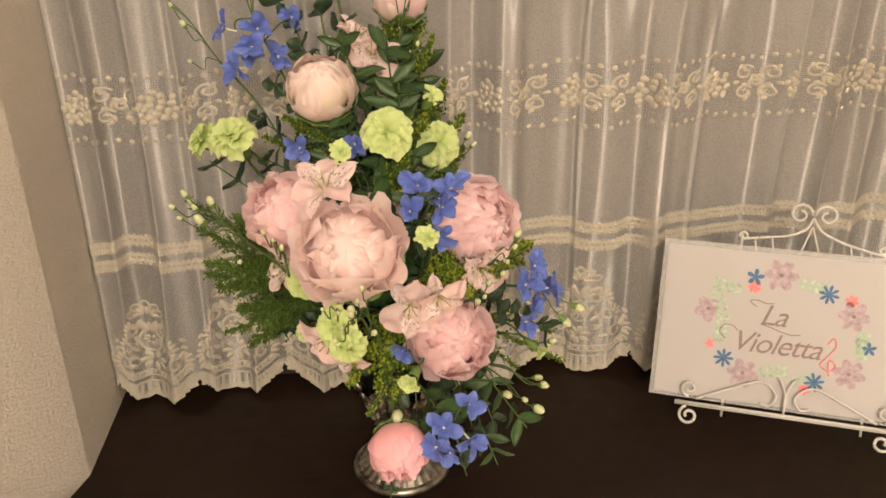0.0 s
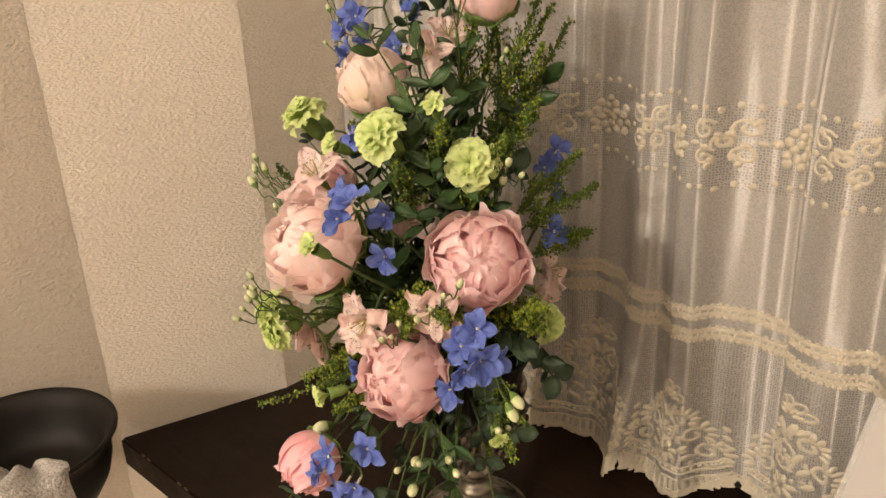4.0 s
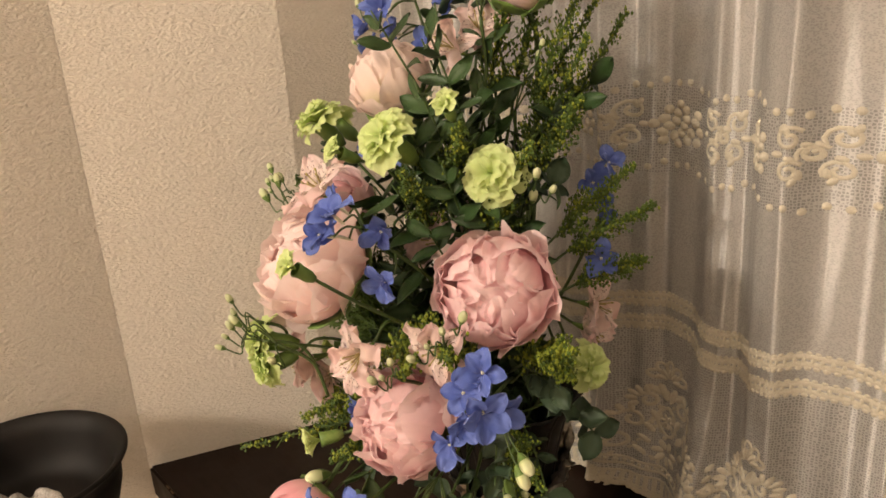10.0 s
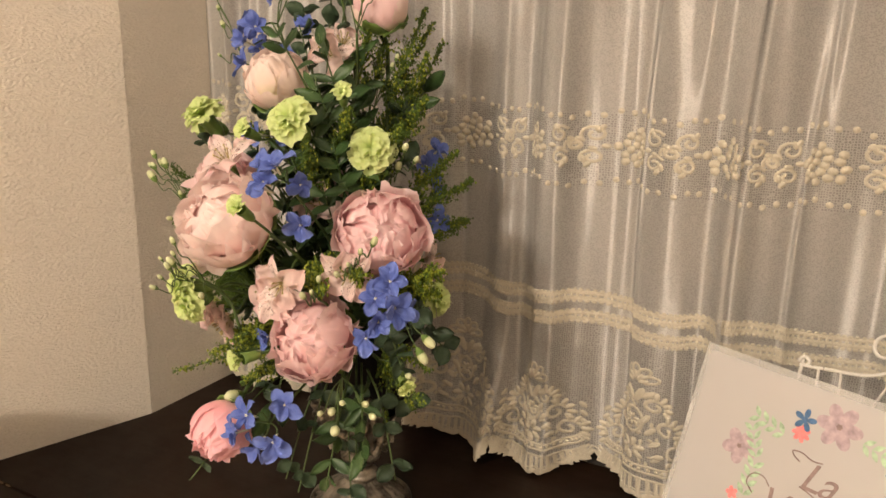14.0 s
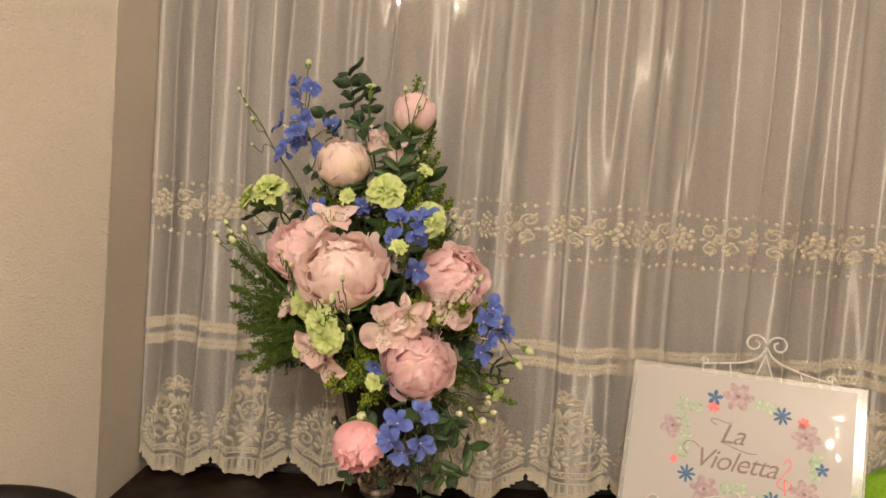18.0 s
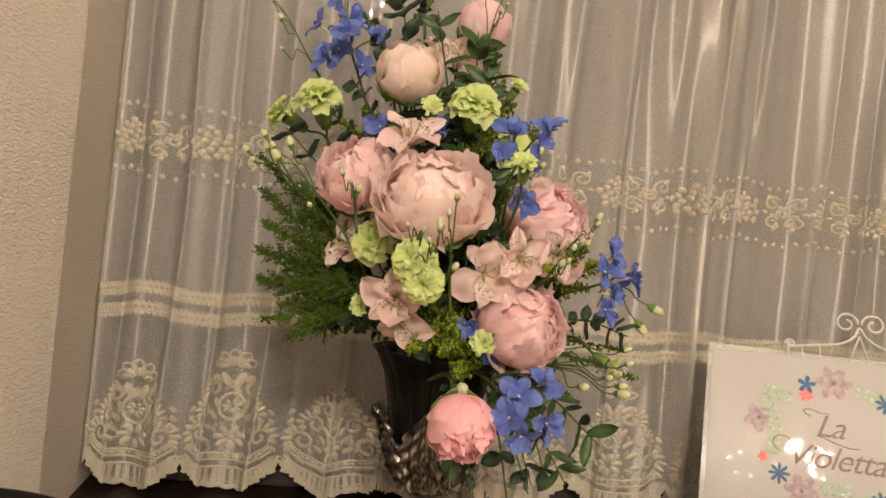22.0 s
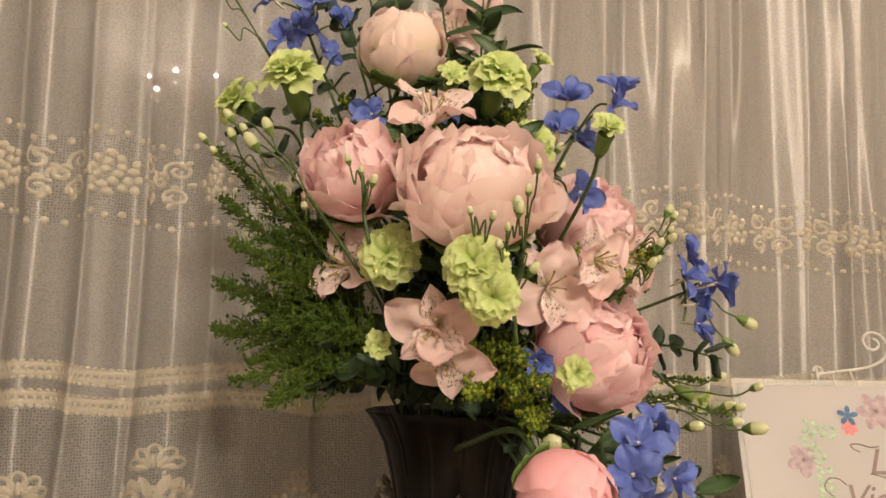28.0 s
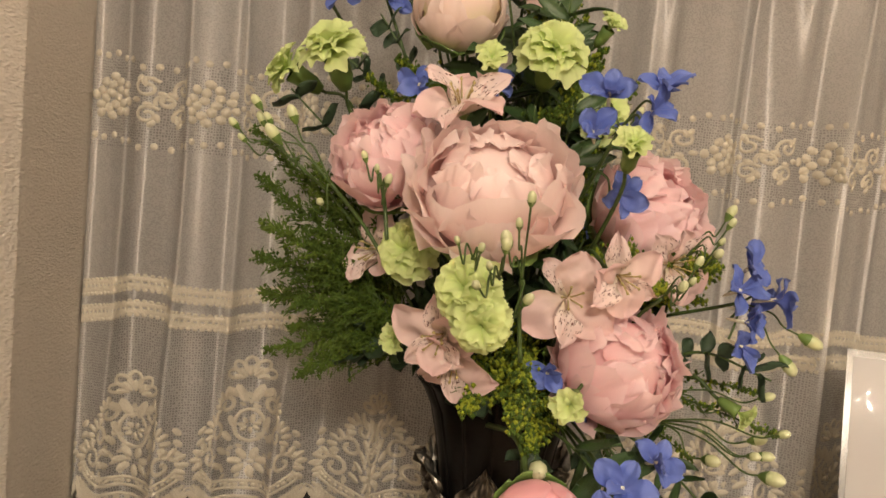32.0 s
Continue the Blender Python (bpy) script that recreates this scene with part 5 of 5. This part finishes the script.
def plume(root, tip, label, width, branches, mat, seed=1, bead=0.0011, droop=0.0, golden=0.0):
    """A feathery goldenrod plume: side twigs set with tiny buds."""
    rnd = random.Random(seed)
    root, tip = Vector(root), Vector(tip)
    ob = thing("goldenrod", label, "goldenrod", Matrix.Translation(root), "goldenrod plumes in the vase")
    inverse = ob.matrix_basis.inverted()
    line = spline([root, root.lerp(tip, 0.5) + Vector((rnd.uniform(-1, 1) * 0.01, rnd.uniform(-1, 1) * 0.01, droop)), tip], 10)
    part("stem", tube([inverse @ p for p in line], 0.0012, STEM, 6, 0.4), ob)
    twigs, buds = [], []
    n = len(line)
    for i in range(branches):
        t = 0.25 + 0.75 * i / branches
        k = min(n - 2, int(t * (n - 1)))
        p, d = line[k].lerp(line[k + 1], t * (n - 1) - k), (line[k + 1] - line[k]).normalized()
        side = Vector((rnd.gauss(0, 1), rnd.gauss(0, 1), rnd.gauss(0, 0.7)))
        side = (side - d * side.dot(d)).normalized()
        reach = width * (1.15 - t) * rnd.uniform(0.7, 1.2)
        end = p + (side * 0.85 + d * 0.75).normalized() * reach
        twig = spline([p, p.lerp(end, 0.55) + d * reach * 0.10, end + d * reach * 0.12], 4)
        twigs.append(tube_data([inverse @ q for q in twig], 0.0005, 4, 0.5))
        count = max(4, int(reach / 0.0016))
        for j in range(count):
            f = 0.15 + 0.85 * j / count
            at = twig[0].lerp(twig[-1], f) + (twig[2] - twig[0].lerp(twig[-1], 0.5)) * (4 * f * (1 - f)) * 0.6
            at += Vector((rnd.gauss(0, 1), rnd.gauss(0, 1), rnd.gauss(0, 1))) * 0.0013
            s = bead * rnd.uniform(0.6, 1.25)
            if j % 3 and not golden:
                way = ((end - p).normalized() + Vector((rnd.gauss(0, 0.6), rnd.gauss(0, 0.6), rnd.gauss(0, 0.6)))).normalized()
                turn = way.to_track_quat("Z", "Y")
                buds.append(([inverse @ (at + turn @ Vector((q.x * 0.55, q.y * 0.55, q.z * 2.1)) * s) for q in BEAD], BEAD_FACES))
            else:
                buds.append(([inverse @ (at + q * s) for q in BEAD], BEAD_FACES))
    tipline = line[-1] - line[-3]
    for j in range(18):
        at = line[-1] - tipline * (j / 14) + Vector((rnd.gauss(0, 1), rnd.gauss(0, 1), rnd.gauss(0, 1))) * 0.0012
        buds.append(([inverse @ (at + q * bead) for q in BEAD], BEAD_FACES))
    v, f, _ = join(twigs)
    tagged(part("twig_work", sheet("twig_work", v, f, mat), ob), kind="stuff")
    if golden:
        rnd.shuffle(buds)
        cut = int(len(buds) * golden)
        v, f, _ = join(buds[:cut])
        tagged(part("yellow_bloom", sheet("yellow_bloom", v, f, GOLDEN, smooth=False), ob, "tiny yellow-green buds"), kind="stuff")
        buds = buds[cut:]
    v, f, _ = join(buds)
    tagged(part("green_bloom", sheet("green_bloom", v, f, mat, smooth=False), ob, "tiny feathery green buds"), kind="stuff")
    return ob


# the seven peonies
peony((0.015, -0.154, 0.546), (0.10, -0.35, 0.95), 0.027, "bud", PEONY_BUD, "closed pink peony bud at the top of the bouquet", 0.4, 1.05, 1)
peony((-0.062, -0.221, 0.474), (-0.05, -0.52, 0.85), 0.0315, "ball", PEONY_PALE, "half-open pale peony with greenish outer petals", 1.2, 0.95, 2)
peony((-0.102, -0.258, 0.370), (-0.45, -0.62, 0.66), 0.0345, "full", PEONY_PINK, "half-open pink peony with tightly ruffled petals", 0.2, 0.92, 3)
peony((-0.043, -0.318, 0.356), (-0.15, -0.76, 0.62), 0.0445, "open", PEONY_CREAM, "large open cream-pink peony in the middle", 2.1, 0.85, 4)
peony((0.075, -0.245, 0.346), (0.48, -0.76, 0.44), 0.041, "full", PEONY_PINK, "open pale pink peony with layered petals", 0.9, 0.86, 5)
peony((0.045, -0.306, 0.256), (0.20, -0.86, 0.44), 0.038, "full", PEONY_PINK, "full pink peony above the vase's rim", 1.7, 0.95, 6)
peony((-0.010, -0.370, 0.180), (0.05, -0.78, -0.42), 0.0265, "nodding", PEONY_ROSE, "drooping round pink peony just opening", 3.0, 1.0, 7)

# lime carnations
for n, (at, way, r, is_bud) in enumerate([
        ((-0.146, -0.244, 0.442), (-0.35, -0.55, 0.85), 0.022, False),
        ((-0.179, -0.206, 0.427), (-0.85, -0.25, 0.45), 0.019, False),
        ((-0.006, -0.273, 0.449), (0.0, -0.75, 0.65), 0.0225, False),
        ((0.047, -0.219, 0.418), (0.45, -0.80, 0.35), 0.0225, False),
        ((-0.047, -0.286, 0.434), (-0.15, -0.85, 0.50), 0.013, True),
        ((-0.060, -0.362, 0.305), (-0.45, -0.85, 0.30), 0.019, False),
        ((-0.050, -0.366, 0.285), (-0.20, -0.95, -0.15), 0.017, False),
        ((-0.089, -0.290, 0.315), (-0.45, -0.80, 0.10), 0.020, False),
        ((0.020, -0.368, 0.386), (-0.10, -0.80, 0.70), 0.0125, True),
        ((0.003, -0.360, 0.245), (-0.35, -0.90, -0.05), 0.0135, True),
        ((0.135, -0.293, 0.227), (0.75, -0.55, -0.40), 0.0115, True),
        ((-0.091, -0.286, 0.259), (-0.55, -0.80, 0.0), 0.0115, True),
        ((0.094, -0.165, 0.264), (0.85, 0.15, 0.30), 0.020, False),
        ((0.036, -0.247, 0.470), (0.35, -0.60, 0.70), 0.0115, True),
        ((-0.043, -0.147, 0.576), (0.0, -0.3, 0.95), 0.0095, True)]):
    carnation(at, way, r, "small lime-green carnation bud just opening" if is_bud else "open lime-green carnation with toothed ruffled petals", n + 1, 12 if is_bud else 22, is_bud)

# pink alstroemeria
for n, (at, way, size, opening) in enumerate([
        ((0.007, -0.325, 0.298), (-0.05, -0.95, 0.12), 0.036, 0.55),
        ((-0.063, -0.296, 0.410), (-0.10, -0.60, 0.80), 0.040, 0.95),
        ((-0.110, -0.252, 0.309), (-0.85, -0.50, -0.10), 0.036, 0.75),
        ((-0.069, -0.325, 0.268), (-0.45, -0.85, -0.15), 0.036, 0.70),
        ((-0.058, -0.315, 0.250), (-0.35, -0.75, -0.55), 0.034, 0.80),
        ((-0.014, -0.204, 0.503), (-0.05, -0.80, 0.50), 0.034, 0.85),
        ((-0.026, -0.160, 0.513), (0.45, -0.45, 0.75), 0.034, 0.85),
        ((0.056, -0.110, 0.284), (0.95, 0.20, 0.10), 0.036, 0.80),
        ((0.040, -0.100, 0.250), (0.90, 0.25, -0.20), 0.034, 0.85),
        ((0.034, -0.338, 0.312), (0.25, -0.90, -0.15), 0.034, 0.65),
        ((0.078, -0.302, 0.320), (0.35, -0.90, 0.05), 0.036, 0.75),
        ((0.004, -0.195, 0.370), (0.45, -0.50, 0.70), 0.034, 0.75),
        ((-0.004, -0.236, 0.362), (0.10, -0.80, 0.55), 0.030, 0.80)]):
    alstroemeria(at, way, size * 0.82, "pink alstroemeria bloom with brown-flecked throat", n + 3, opening)

# blue delphinium
delphinium([((0.009, -0.326, 0.392), (-0.35, -0.85, 0.40)), ((0.016, -0.326, 0.414), (-0.20, -0.70, 0.70)), ((0.033, -0.350, 0.404), (0.15, -0.90, 0.40)),
            ((0.034, -0.306, 0.360), (0.30, -0.95, 0.0)), ((0.041, -0.344, 0.417), (0.25, -0.70, 0.65)), ((0.034, -0.305, 0.395), (0.55, -0.80, 0.2))],
           "blue delphinium stem with open florets beside the large peony", [], 1, 0.0175)
delphinium([((0.113, -0.308, 0.308), (0.35, -0.85, 0.40)), ((0.134, -0.312, 0.305), (0.75, -0.60, 0.25)), ((0.112, -0.320, 0.277), (0.25, -0.95, -0.10)),
            ((0.129, -0.294, 0.296), (0.85, -0.40, 0.10)), ((0.122, -0.300, 0.322), (0.50, -0.50, 0.70)), ((0.118, -0.312, 0.290), (0.60, -0.80, 0.0))],
           "blue delphinium stem with florets reaching past the pink peonies", [(0.158, -0.305, 0.283), (0.150, -0.300, 0.268)], 2, 0.018)
delphinium([((0.054, -0.358, 0.216), (0.25, -0.90, 0.40)), ((0.023, -0.384, 0.193), (-0.25, -0.95, 0.10)), ((0.054, -0.374, 0.189), (0.40, -0.90, -0.10)),
            ((0.036, -0.372, 0.178), (0.10, -0.85, -0.50)), ((0.030, -0.378, 0.208), (-0.10, -0.90, 0.45))],
           "drooping blue delphinium stem below the peonies", [], 3, 0.0185)
delphinium([((-0.145, -0.110, 0.578), (-0.30, -0.80, 0.45)), ((-0.123, -0.196, 0.508), (-0.20, -0.90, 0.35)), ((-0.140, -0.178, 0.486), (-0.60, -0.75, 0.20)),
            ((-0.090, -0.136, 0.524), (0.10, -0.85, 0.50)), ((-0.136, -0.135, 0.556), (-0.60, -0.70, 0.35)), ((-0.124, -0.120, 0.572), (0.25, -0.80, 0.50)),
            ((-0.118, -0.185, 0.522), (0.30, -0.80, 0.45)), ((-0.130, -0.165, 0.500), (0.1, -0.9, 0.1)), ((-0.105, -0.150, 0.490), (0.2, -0.9, 0.1)),
            ((-0.150, -0.165, 0.520), (-0.8, -0.5, 0.3))],
           "tall blue delphinium spike at the bouquet's upper edge", [(-0.131, -0.11, 0.60)], 4, 0.0175)
delphinium([((0.036, -0.100, 0.382), (0.75, -0.30, 0.40)), ((0.048, -0.104, 0.365), (0.80, -0.20, 0.0)), ((0.065, -0.124, 0.332), (0.80, -0.45, 0.10)), ((0.045, -0.092, 0.398), (0.70, -0.1, 0.7))],
           "blue delphinium stem at the back near the curtain", [], 5, 0.0175)
delphinium([((-0.085, -0.225, 0.420), (-0.3, -0.85, 0.2)), ((-0.035, -0.235, 0.425), (0.1, -0.9, 0.2))], "blue delphinium floret half hidden among the stems", [], 6, 0.016)
delphinium([((0.0, -0.315, 0.252), (-0.2, -0.9, 0.0)), ((0.02, -0.300, 0.232), (0.0, -0.9, -0.2))], "blue delphinium florets between the lower peony and goldenrod", [], 7, 0.015)

# sprays of pale buds
LOW = MOUTH + Vector((0.01, -0.05, 0.0))
bud_spray([(0.118, -0.363, 0.237), (0.124, -0.333, 0.215), (0.090, -0.338, 0.213), (0.112, -0.364, 0.214), (0.101, -0.368, 0.226), (0.118, -0.334, 0.224)], "spray of pale green buds arching over the rim", LOW, 0.0054)
bud_spray([(0.128, -0.276, 0.226), (0.139, -0.300, 0.241)], "pair of pale green buds beside the pink peony", LOW, 0.0052)
bud_spray([(0.022, -0.142, 0.400), (0.078, -0.192, 0.403), (0.072, -0.200, 0.414), (0.058, -0.190, 0.392)], "pale buds on thin stems near the lime carnation", (0.03, -0.19, 0.33), 0.0046)
bud_spray([(0.022, -0.146, 0.485), (0.014, -0.150, 0.478), (0.020, -0.140, 0.467), (-0.005, -0.170, 0.455), (0.030, -0.150, 0.494)], "white buds standing among the upper stems", (0.0, -0.17, 0.38), 0.0046)
bud_spray([(-0.038, -0.383, 0.338), (-0.034, -0.386, 0.350), (-0.028, -0.364, 0.298), (-0.042, -0.380, 0.328)], "green buds on a wiry stem before the large peony", (-0.02, -0.33, 0.26), 0.0042)
bud_spray([(-0.066, -0.372, 0.327), (-0.055, -0.374, 0.324)], "tiny green buds before the large peony", (-0.05, -0.34, 0.29), 0.0034)
bud_spray([(-0.109, -0.302, 0.359), (-0.116, -0.300, 0.365), (-0.103, -0.304, 0.352)], "tiny green sprig lying on the pink peony", (-0.10, -0.29, 0.32), 0.0036)
bud_spray([(-0.174, -0.278, 0.383), (-0.182, -0.270, 0.392), (-0.160, -0.276, 0.385), (-0.168, -0.284, 0.372), (-0.140, -0.290, 0.338)], "pale buds arching out at the side", (-0.09, -0.27, 0.29), 0.0050)
bud_spray([(-0.051, -0.386, 0.317), (-0.056, -0.388, 0.308), (-0.044, -0.384, 0.326)], "pale buds on a thin stem beside the carnation", (-0.03, -0.33, 0.28), 0.0040)
bud_spray([(-0.190, -0.268, 0.371), (-0.196, -0.262, 0.379), (-0.180, -0.262, 0.382)], "pale green buds at the bouquet's side", (-0.11, -0.24, 0.31), 0.0042)
bud_spray([(-0.202, -0.152, 0.550), (-0.196, -0.156, 0.538), (-0.208, -0.150, 0.558), (-0.186, -0.160, 0.520), (-0.182, -0.170, 0.49)], "tall thin sprig of pale green buds", (-0.10, -0.17, 0.40), 0.0036)
bud_spray([(0.030, -0.185, 0.560), (0.026, -0.190, 0.575), (0.022, -0.195, 0.548), (0.005, -0.20, 0.565)], "thin sprig of green buds beside the top bud", (0.0, -0.19, 0.43), 0.0034)
bud_spray([(0.093, -0.318, 0.335), (0.100, -0.312, 0.345), (0.088, -0.325, 0.328), (0.104, -0.300, 0.350)], "green buds between the peony and blue florets", (0.06, -0.27, 0.28), 0.0040)
bud_spray([(0.070, -0.338, 0.312), (0.074, -0.334, 0.322), (0.064, -0.340, 0.308)], "pale green buds under the pale pink peony", (0.05, -0.29, 0.26), 0.0042)
bud_spray([(-0.008, -0.345, 0.205)], "fat pale green bud above the drooping peony", LOW, 0.0115)

# goldenrod
for n, (root, tip) in enumerate([
        ((-0.07, -0.22, 0.25), (-0.189, -0.243, 0.380)), ((-0.08, -0.22, 0.25), (-0.185, -0.240, 0.350)), ((-0.08, -0.22, 0.24), (-0.178, -0.255, 0.322)),
        ((-0.08, -0.21, 0.24), (-0.184, -0.230, 0.298)), ((-0.08, -0.21, 0.235), (-0.182, -0.198, 0.268)), ((-0.08, -0.22, 0.235), (-0.160, -0.215, 0.248)),
        ((-0.07, -0.22, 0.26), (-0.150, -0.240, 0.360)), ((-0.07, -0.22, 0.25), (-0.150, -0.230, 0.310)), ((-0.07, -0.20, 0.24), (-0.150, -0.190, 0.285)), ((-0.06, -0.20, 0.26), (-0.150, -0.200, 0.335)), ((-0.07, -0.22, 0.235), (-0.172, -0.235, 0.236)), ((-0.06, -0.22, 0.23), (-0.150, -0.240, 0.222)), ((-0.07, -0.23, 0.25), (-0.155, -0.250, 0.270)), ((-0.06, -0.22, 0.24), (-0.125, -0.235, 0.250)), ((-0.07, -0.21, 0.25), (-0.135, -0.215, 0.290))]):
    plume(root, tip, "feathery green goldenrod plume at the bouquet's side", 0.034, 70, FEATHER, n + 10, 0.0012, 0.012)
for n, (root, tip) in enumerate([((0.02, -0.17, 0.36), (0.024, -0.045, 0.510)), ((0.02, -0.17, 0.36), (0.036, -0.090, 0.530)), ((0.01, -0.17, 0.36), (0.018, -0.075, 0.470)),
                                 ((0.03, -0.17, 0.33), (0.070, -0.090, 0.400)), ((0.03, -0.16, 0.32), (0.085, -0.085, 0.370)), ((0.04, -0.16, 0.30), (0.09, -0.10, 0.330)),
                                 ((0.0, -0.19, 0.42), (0.018, -0.160, 0.590)), ((-0.02, -0.19, 0.38), (-0.10, -0.19, 0.44)), ((-0.02, -0.20, 0.36), (0.035, -0.235, 0.455)),
                                 ((-0.01, -0.21, 0.34), (0.012, -0.270, 0.425)), ((0.0, -0.18, 0.34), (-0.12, -0.20, 0.425)), ((0.02, -0.20, 0.33), (0.070, -0.200, 0.440)),
                                 ((0.01, -0.15, 0.40), (0.040, -0.110, 0.545)), ((0.02, -0.15, 0.38), (0.050, -0.120, 0.500)), ((0.02, -0.16, 0.37), (0.060, -0.140, 0.460)), ((0.0, -0.16, 0.42), (0.020, -0.120, 0.570))]):
    plume(root, tip, "slender green goldenrod plume in the upper bouquet", 0.028, 70, FEATHER, n + 30, 0.0013, 0.006, 0.25)
for n, (root, tip) in enumerate([((-0.01, -0.23, 0.23), (-0.025, -0.345, 0.232)), ((-0.01, -0.23, 0.23), (-0.050, -0.338, 0.232)), ((0.0, -0.23, 0.22), (-0.012, -0.338, 0.212)),
                                 ((0.0, -0.23, 0.23), (-0.020, -0.340, 0.252)), ((0.05, -0.21, 0.26), (0.134, -0.232, 0.315)), ((0.05, -0.21, 0.25), (0.128, -0.225, 0.290)),
                                 ((0.02, -0.24, 0.28), (0.050, -0.325, 0.318)), ((0.02, -0.24, 0.28), (0.064, -0.320, 0.306)), ((0.05, -0.24, 0.27), (0.095, -0.305, 0.325))]):
    plume(root, tip, "goldenrod plume with yellow-green buds", 0.032, 64, FEATHER, n + 50, 0.0014, 0.012, 0.6)
for n, (root, tip) in enumerate([((0.0, -0.24, 0.22), (-0.034, -0.398, 0.240)), ((0.05, -0.22, 0.22), (0.150, -0.280, 0.240)), ((0.06, -0.22, 0.22), (0.155, -0.300, 0.218)),
                                 ((0.05, -0.22, 0.21), (0.120, -0.255, 0.185)), ((0.04, -0.20, 0.22), (0.075, -0.235, 0.15))]):
    plume(root, tip, "thin goldenrod sprig reaching out low", 0.022, 30, FEATHER, n + 70, 0.0012, 0.01, 0.3)

# eucalyptus and other leaves
for n, (root, tip, size, pairs) in enumerate([
        ((-0.05, -0.16, 0.44), (-0.078, -0.100, 0.605), 0.027, 5), ((-0.04, -0.16, 0.44), (-0.045, -0.115, 0.585), 0.022, 4), ((-0.06, -0.16, 0.42), (-0.105, -0.125, 0.545), 0.020, 4),
        ((0.02, -0.23, 0.21), (0.055, -0.345, 0.125), 0.018, 3), ((0.0, -0.23, 0.21), (-0.020, -0.400, 0.142), 0.017, 3), ((0.03, -0.22, 0.21), (0.075, -0.285, 0.115), 0.020, 3),
        ((0.05, -0.20, 0.22), (0.115, -0.180, 0.215), 0.024, 4), ((0.04, -0.20, 0.21), (0.095, -0.215, 0.160), 0.021, 3), ((0.01, -0.23, 0.20), (0.015, -0.315, 0.110), 0.016, 3),
        ((0.03, -0.24, 0.20), (0.062, -0.275, 0.075), 0.019, 3), ((0.05, -0.23, 0.20), (0.100, -0.255, 0.105), 0.020, 3), ((-0.03, -0.20, 0.22), (-0.130, -0.225, 0.228), 0.022, 4), ((-0.04, -0.20, 0.24), (-0.170, -0.220, 0.410), 0.020, 6), ((0.07, -0.24, 0.23), (0.140, -0.310, 0.255), 0.018, 5)]):
    leafy_stem(root, tip, "grey-green eucalyptus sprig with round leaves", size, pairs, ROUND, "eucalyptus_sprig", "eucalyptus", n + 5)
rnd = random.Random(11)
for n in range(64):
    a = n * 2.4
    f = (n + 0.5) / 64
    z = 0.215 + 0.29 * f
    if z > 0.40 and n % 2:
        continue
    spread = (0.066 if z < 0.38 else 0.050) * (0.6 + 0.4 * rnd.random())
    tip = (-0.01 - 0.15 * max(0.0, z - 0.36) + spread * math.cos(a), -0.215 + spread * 0.95 * math.sin(a), z + 0.03)
    leafy_stem((0.012 * math.cos(a), -0.18 + 0.012 * math.sin(a), max(0.2, z - 0.11)), tip, "dark green leafy stem filling the bouquet", 0.030, 6, LEAVES, "leafy_stem", "foliage", n + 40, 0.006, only_outer=0.2)
for n, (root, tip) in enumerate([((0.04, -0.24, 0.21), (0.085, -0.345, 0.135)), ((0.05, -0.24, 0.21), (0.115, -0.330, 0.165))]):
    leafy_stem(root, tip, "narrow-leaved green sprig hanging below the florets", 0.026, 5, [LEAVES[0], LEAVES[2]], "hanging_sprig", "foliage", n + 90, 0.008)
for n, (root, tip) in enumerate([((-0.04, -0.17, 0.36), (-0.115, -0.165, 0.475)), ((-0.04, -0.16, 0.38), (-0.090, -0.150, 0.525)), ((-0.05, -0.17, 0.36), (-0.135, -0.170, 0.440)),
                                 ((-0.05, -0.18, 0.34), (-0.125, -0.200, 0.405)), ((0.0, -0.16, 0.38), (0.035, -0.140, 0.450)), ((0.0, -0.16, 0.36), (0.055, -0.160, 0.400)),
                                 ((-0.05, -0.20, 0.26), (-0.130, -0.205, 0.300)), ((-0.05, -0.20, 0.25), (-0.120, -0.190, 0.260)), ((0.04, -0.20, 0.25), (0.105, -0.215, 0.270)), ((0.0, -0.22, 0.22), (-0.045, -0.300, 0.228)), ((-0.03, -0.20, 0.23), (-0.118, -0.235, 0.255)), ((-0.03, -0.20, 0.23), (-0.122, -0.220, 0.236)), ((-0.03, -0.21, 0.23), (-0.095, -0.250, 0.242))]):
    leafy_stem(root, tip, "dark green stem with rounded leaves at the bouquet's back", 0.021, 6, [ROUND[0], ROUND[1], LEAVES[2]], "leafy_stem", "foliage", n + 150, 0.006, only_outer=0.15)
for n, (root, tip) in enumerate([((0.01, -0.15, 0.40), (0.035, -0.095, 0.465)),
                                 ((0.0, -0.29, 0.215), (0.03, -0.345, 0.20))]):
    leafy_stem(root, tip, "broad dark green leaves on a short stem", 0.045, 2, [LEAVES[1]], "broad_leaves", "foliage", n + 120, 0.004, only_outer=0.5)
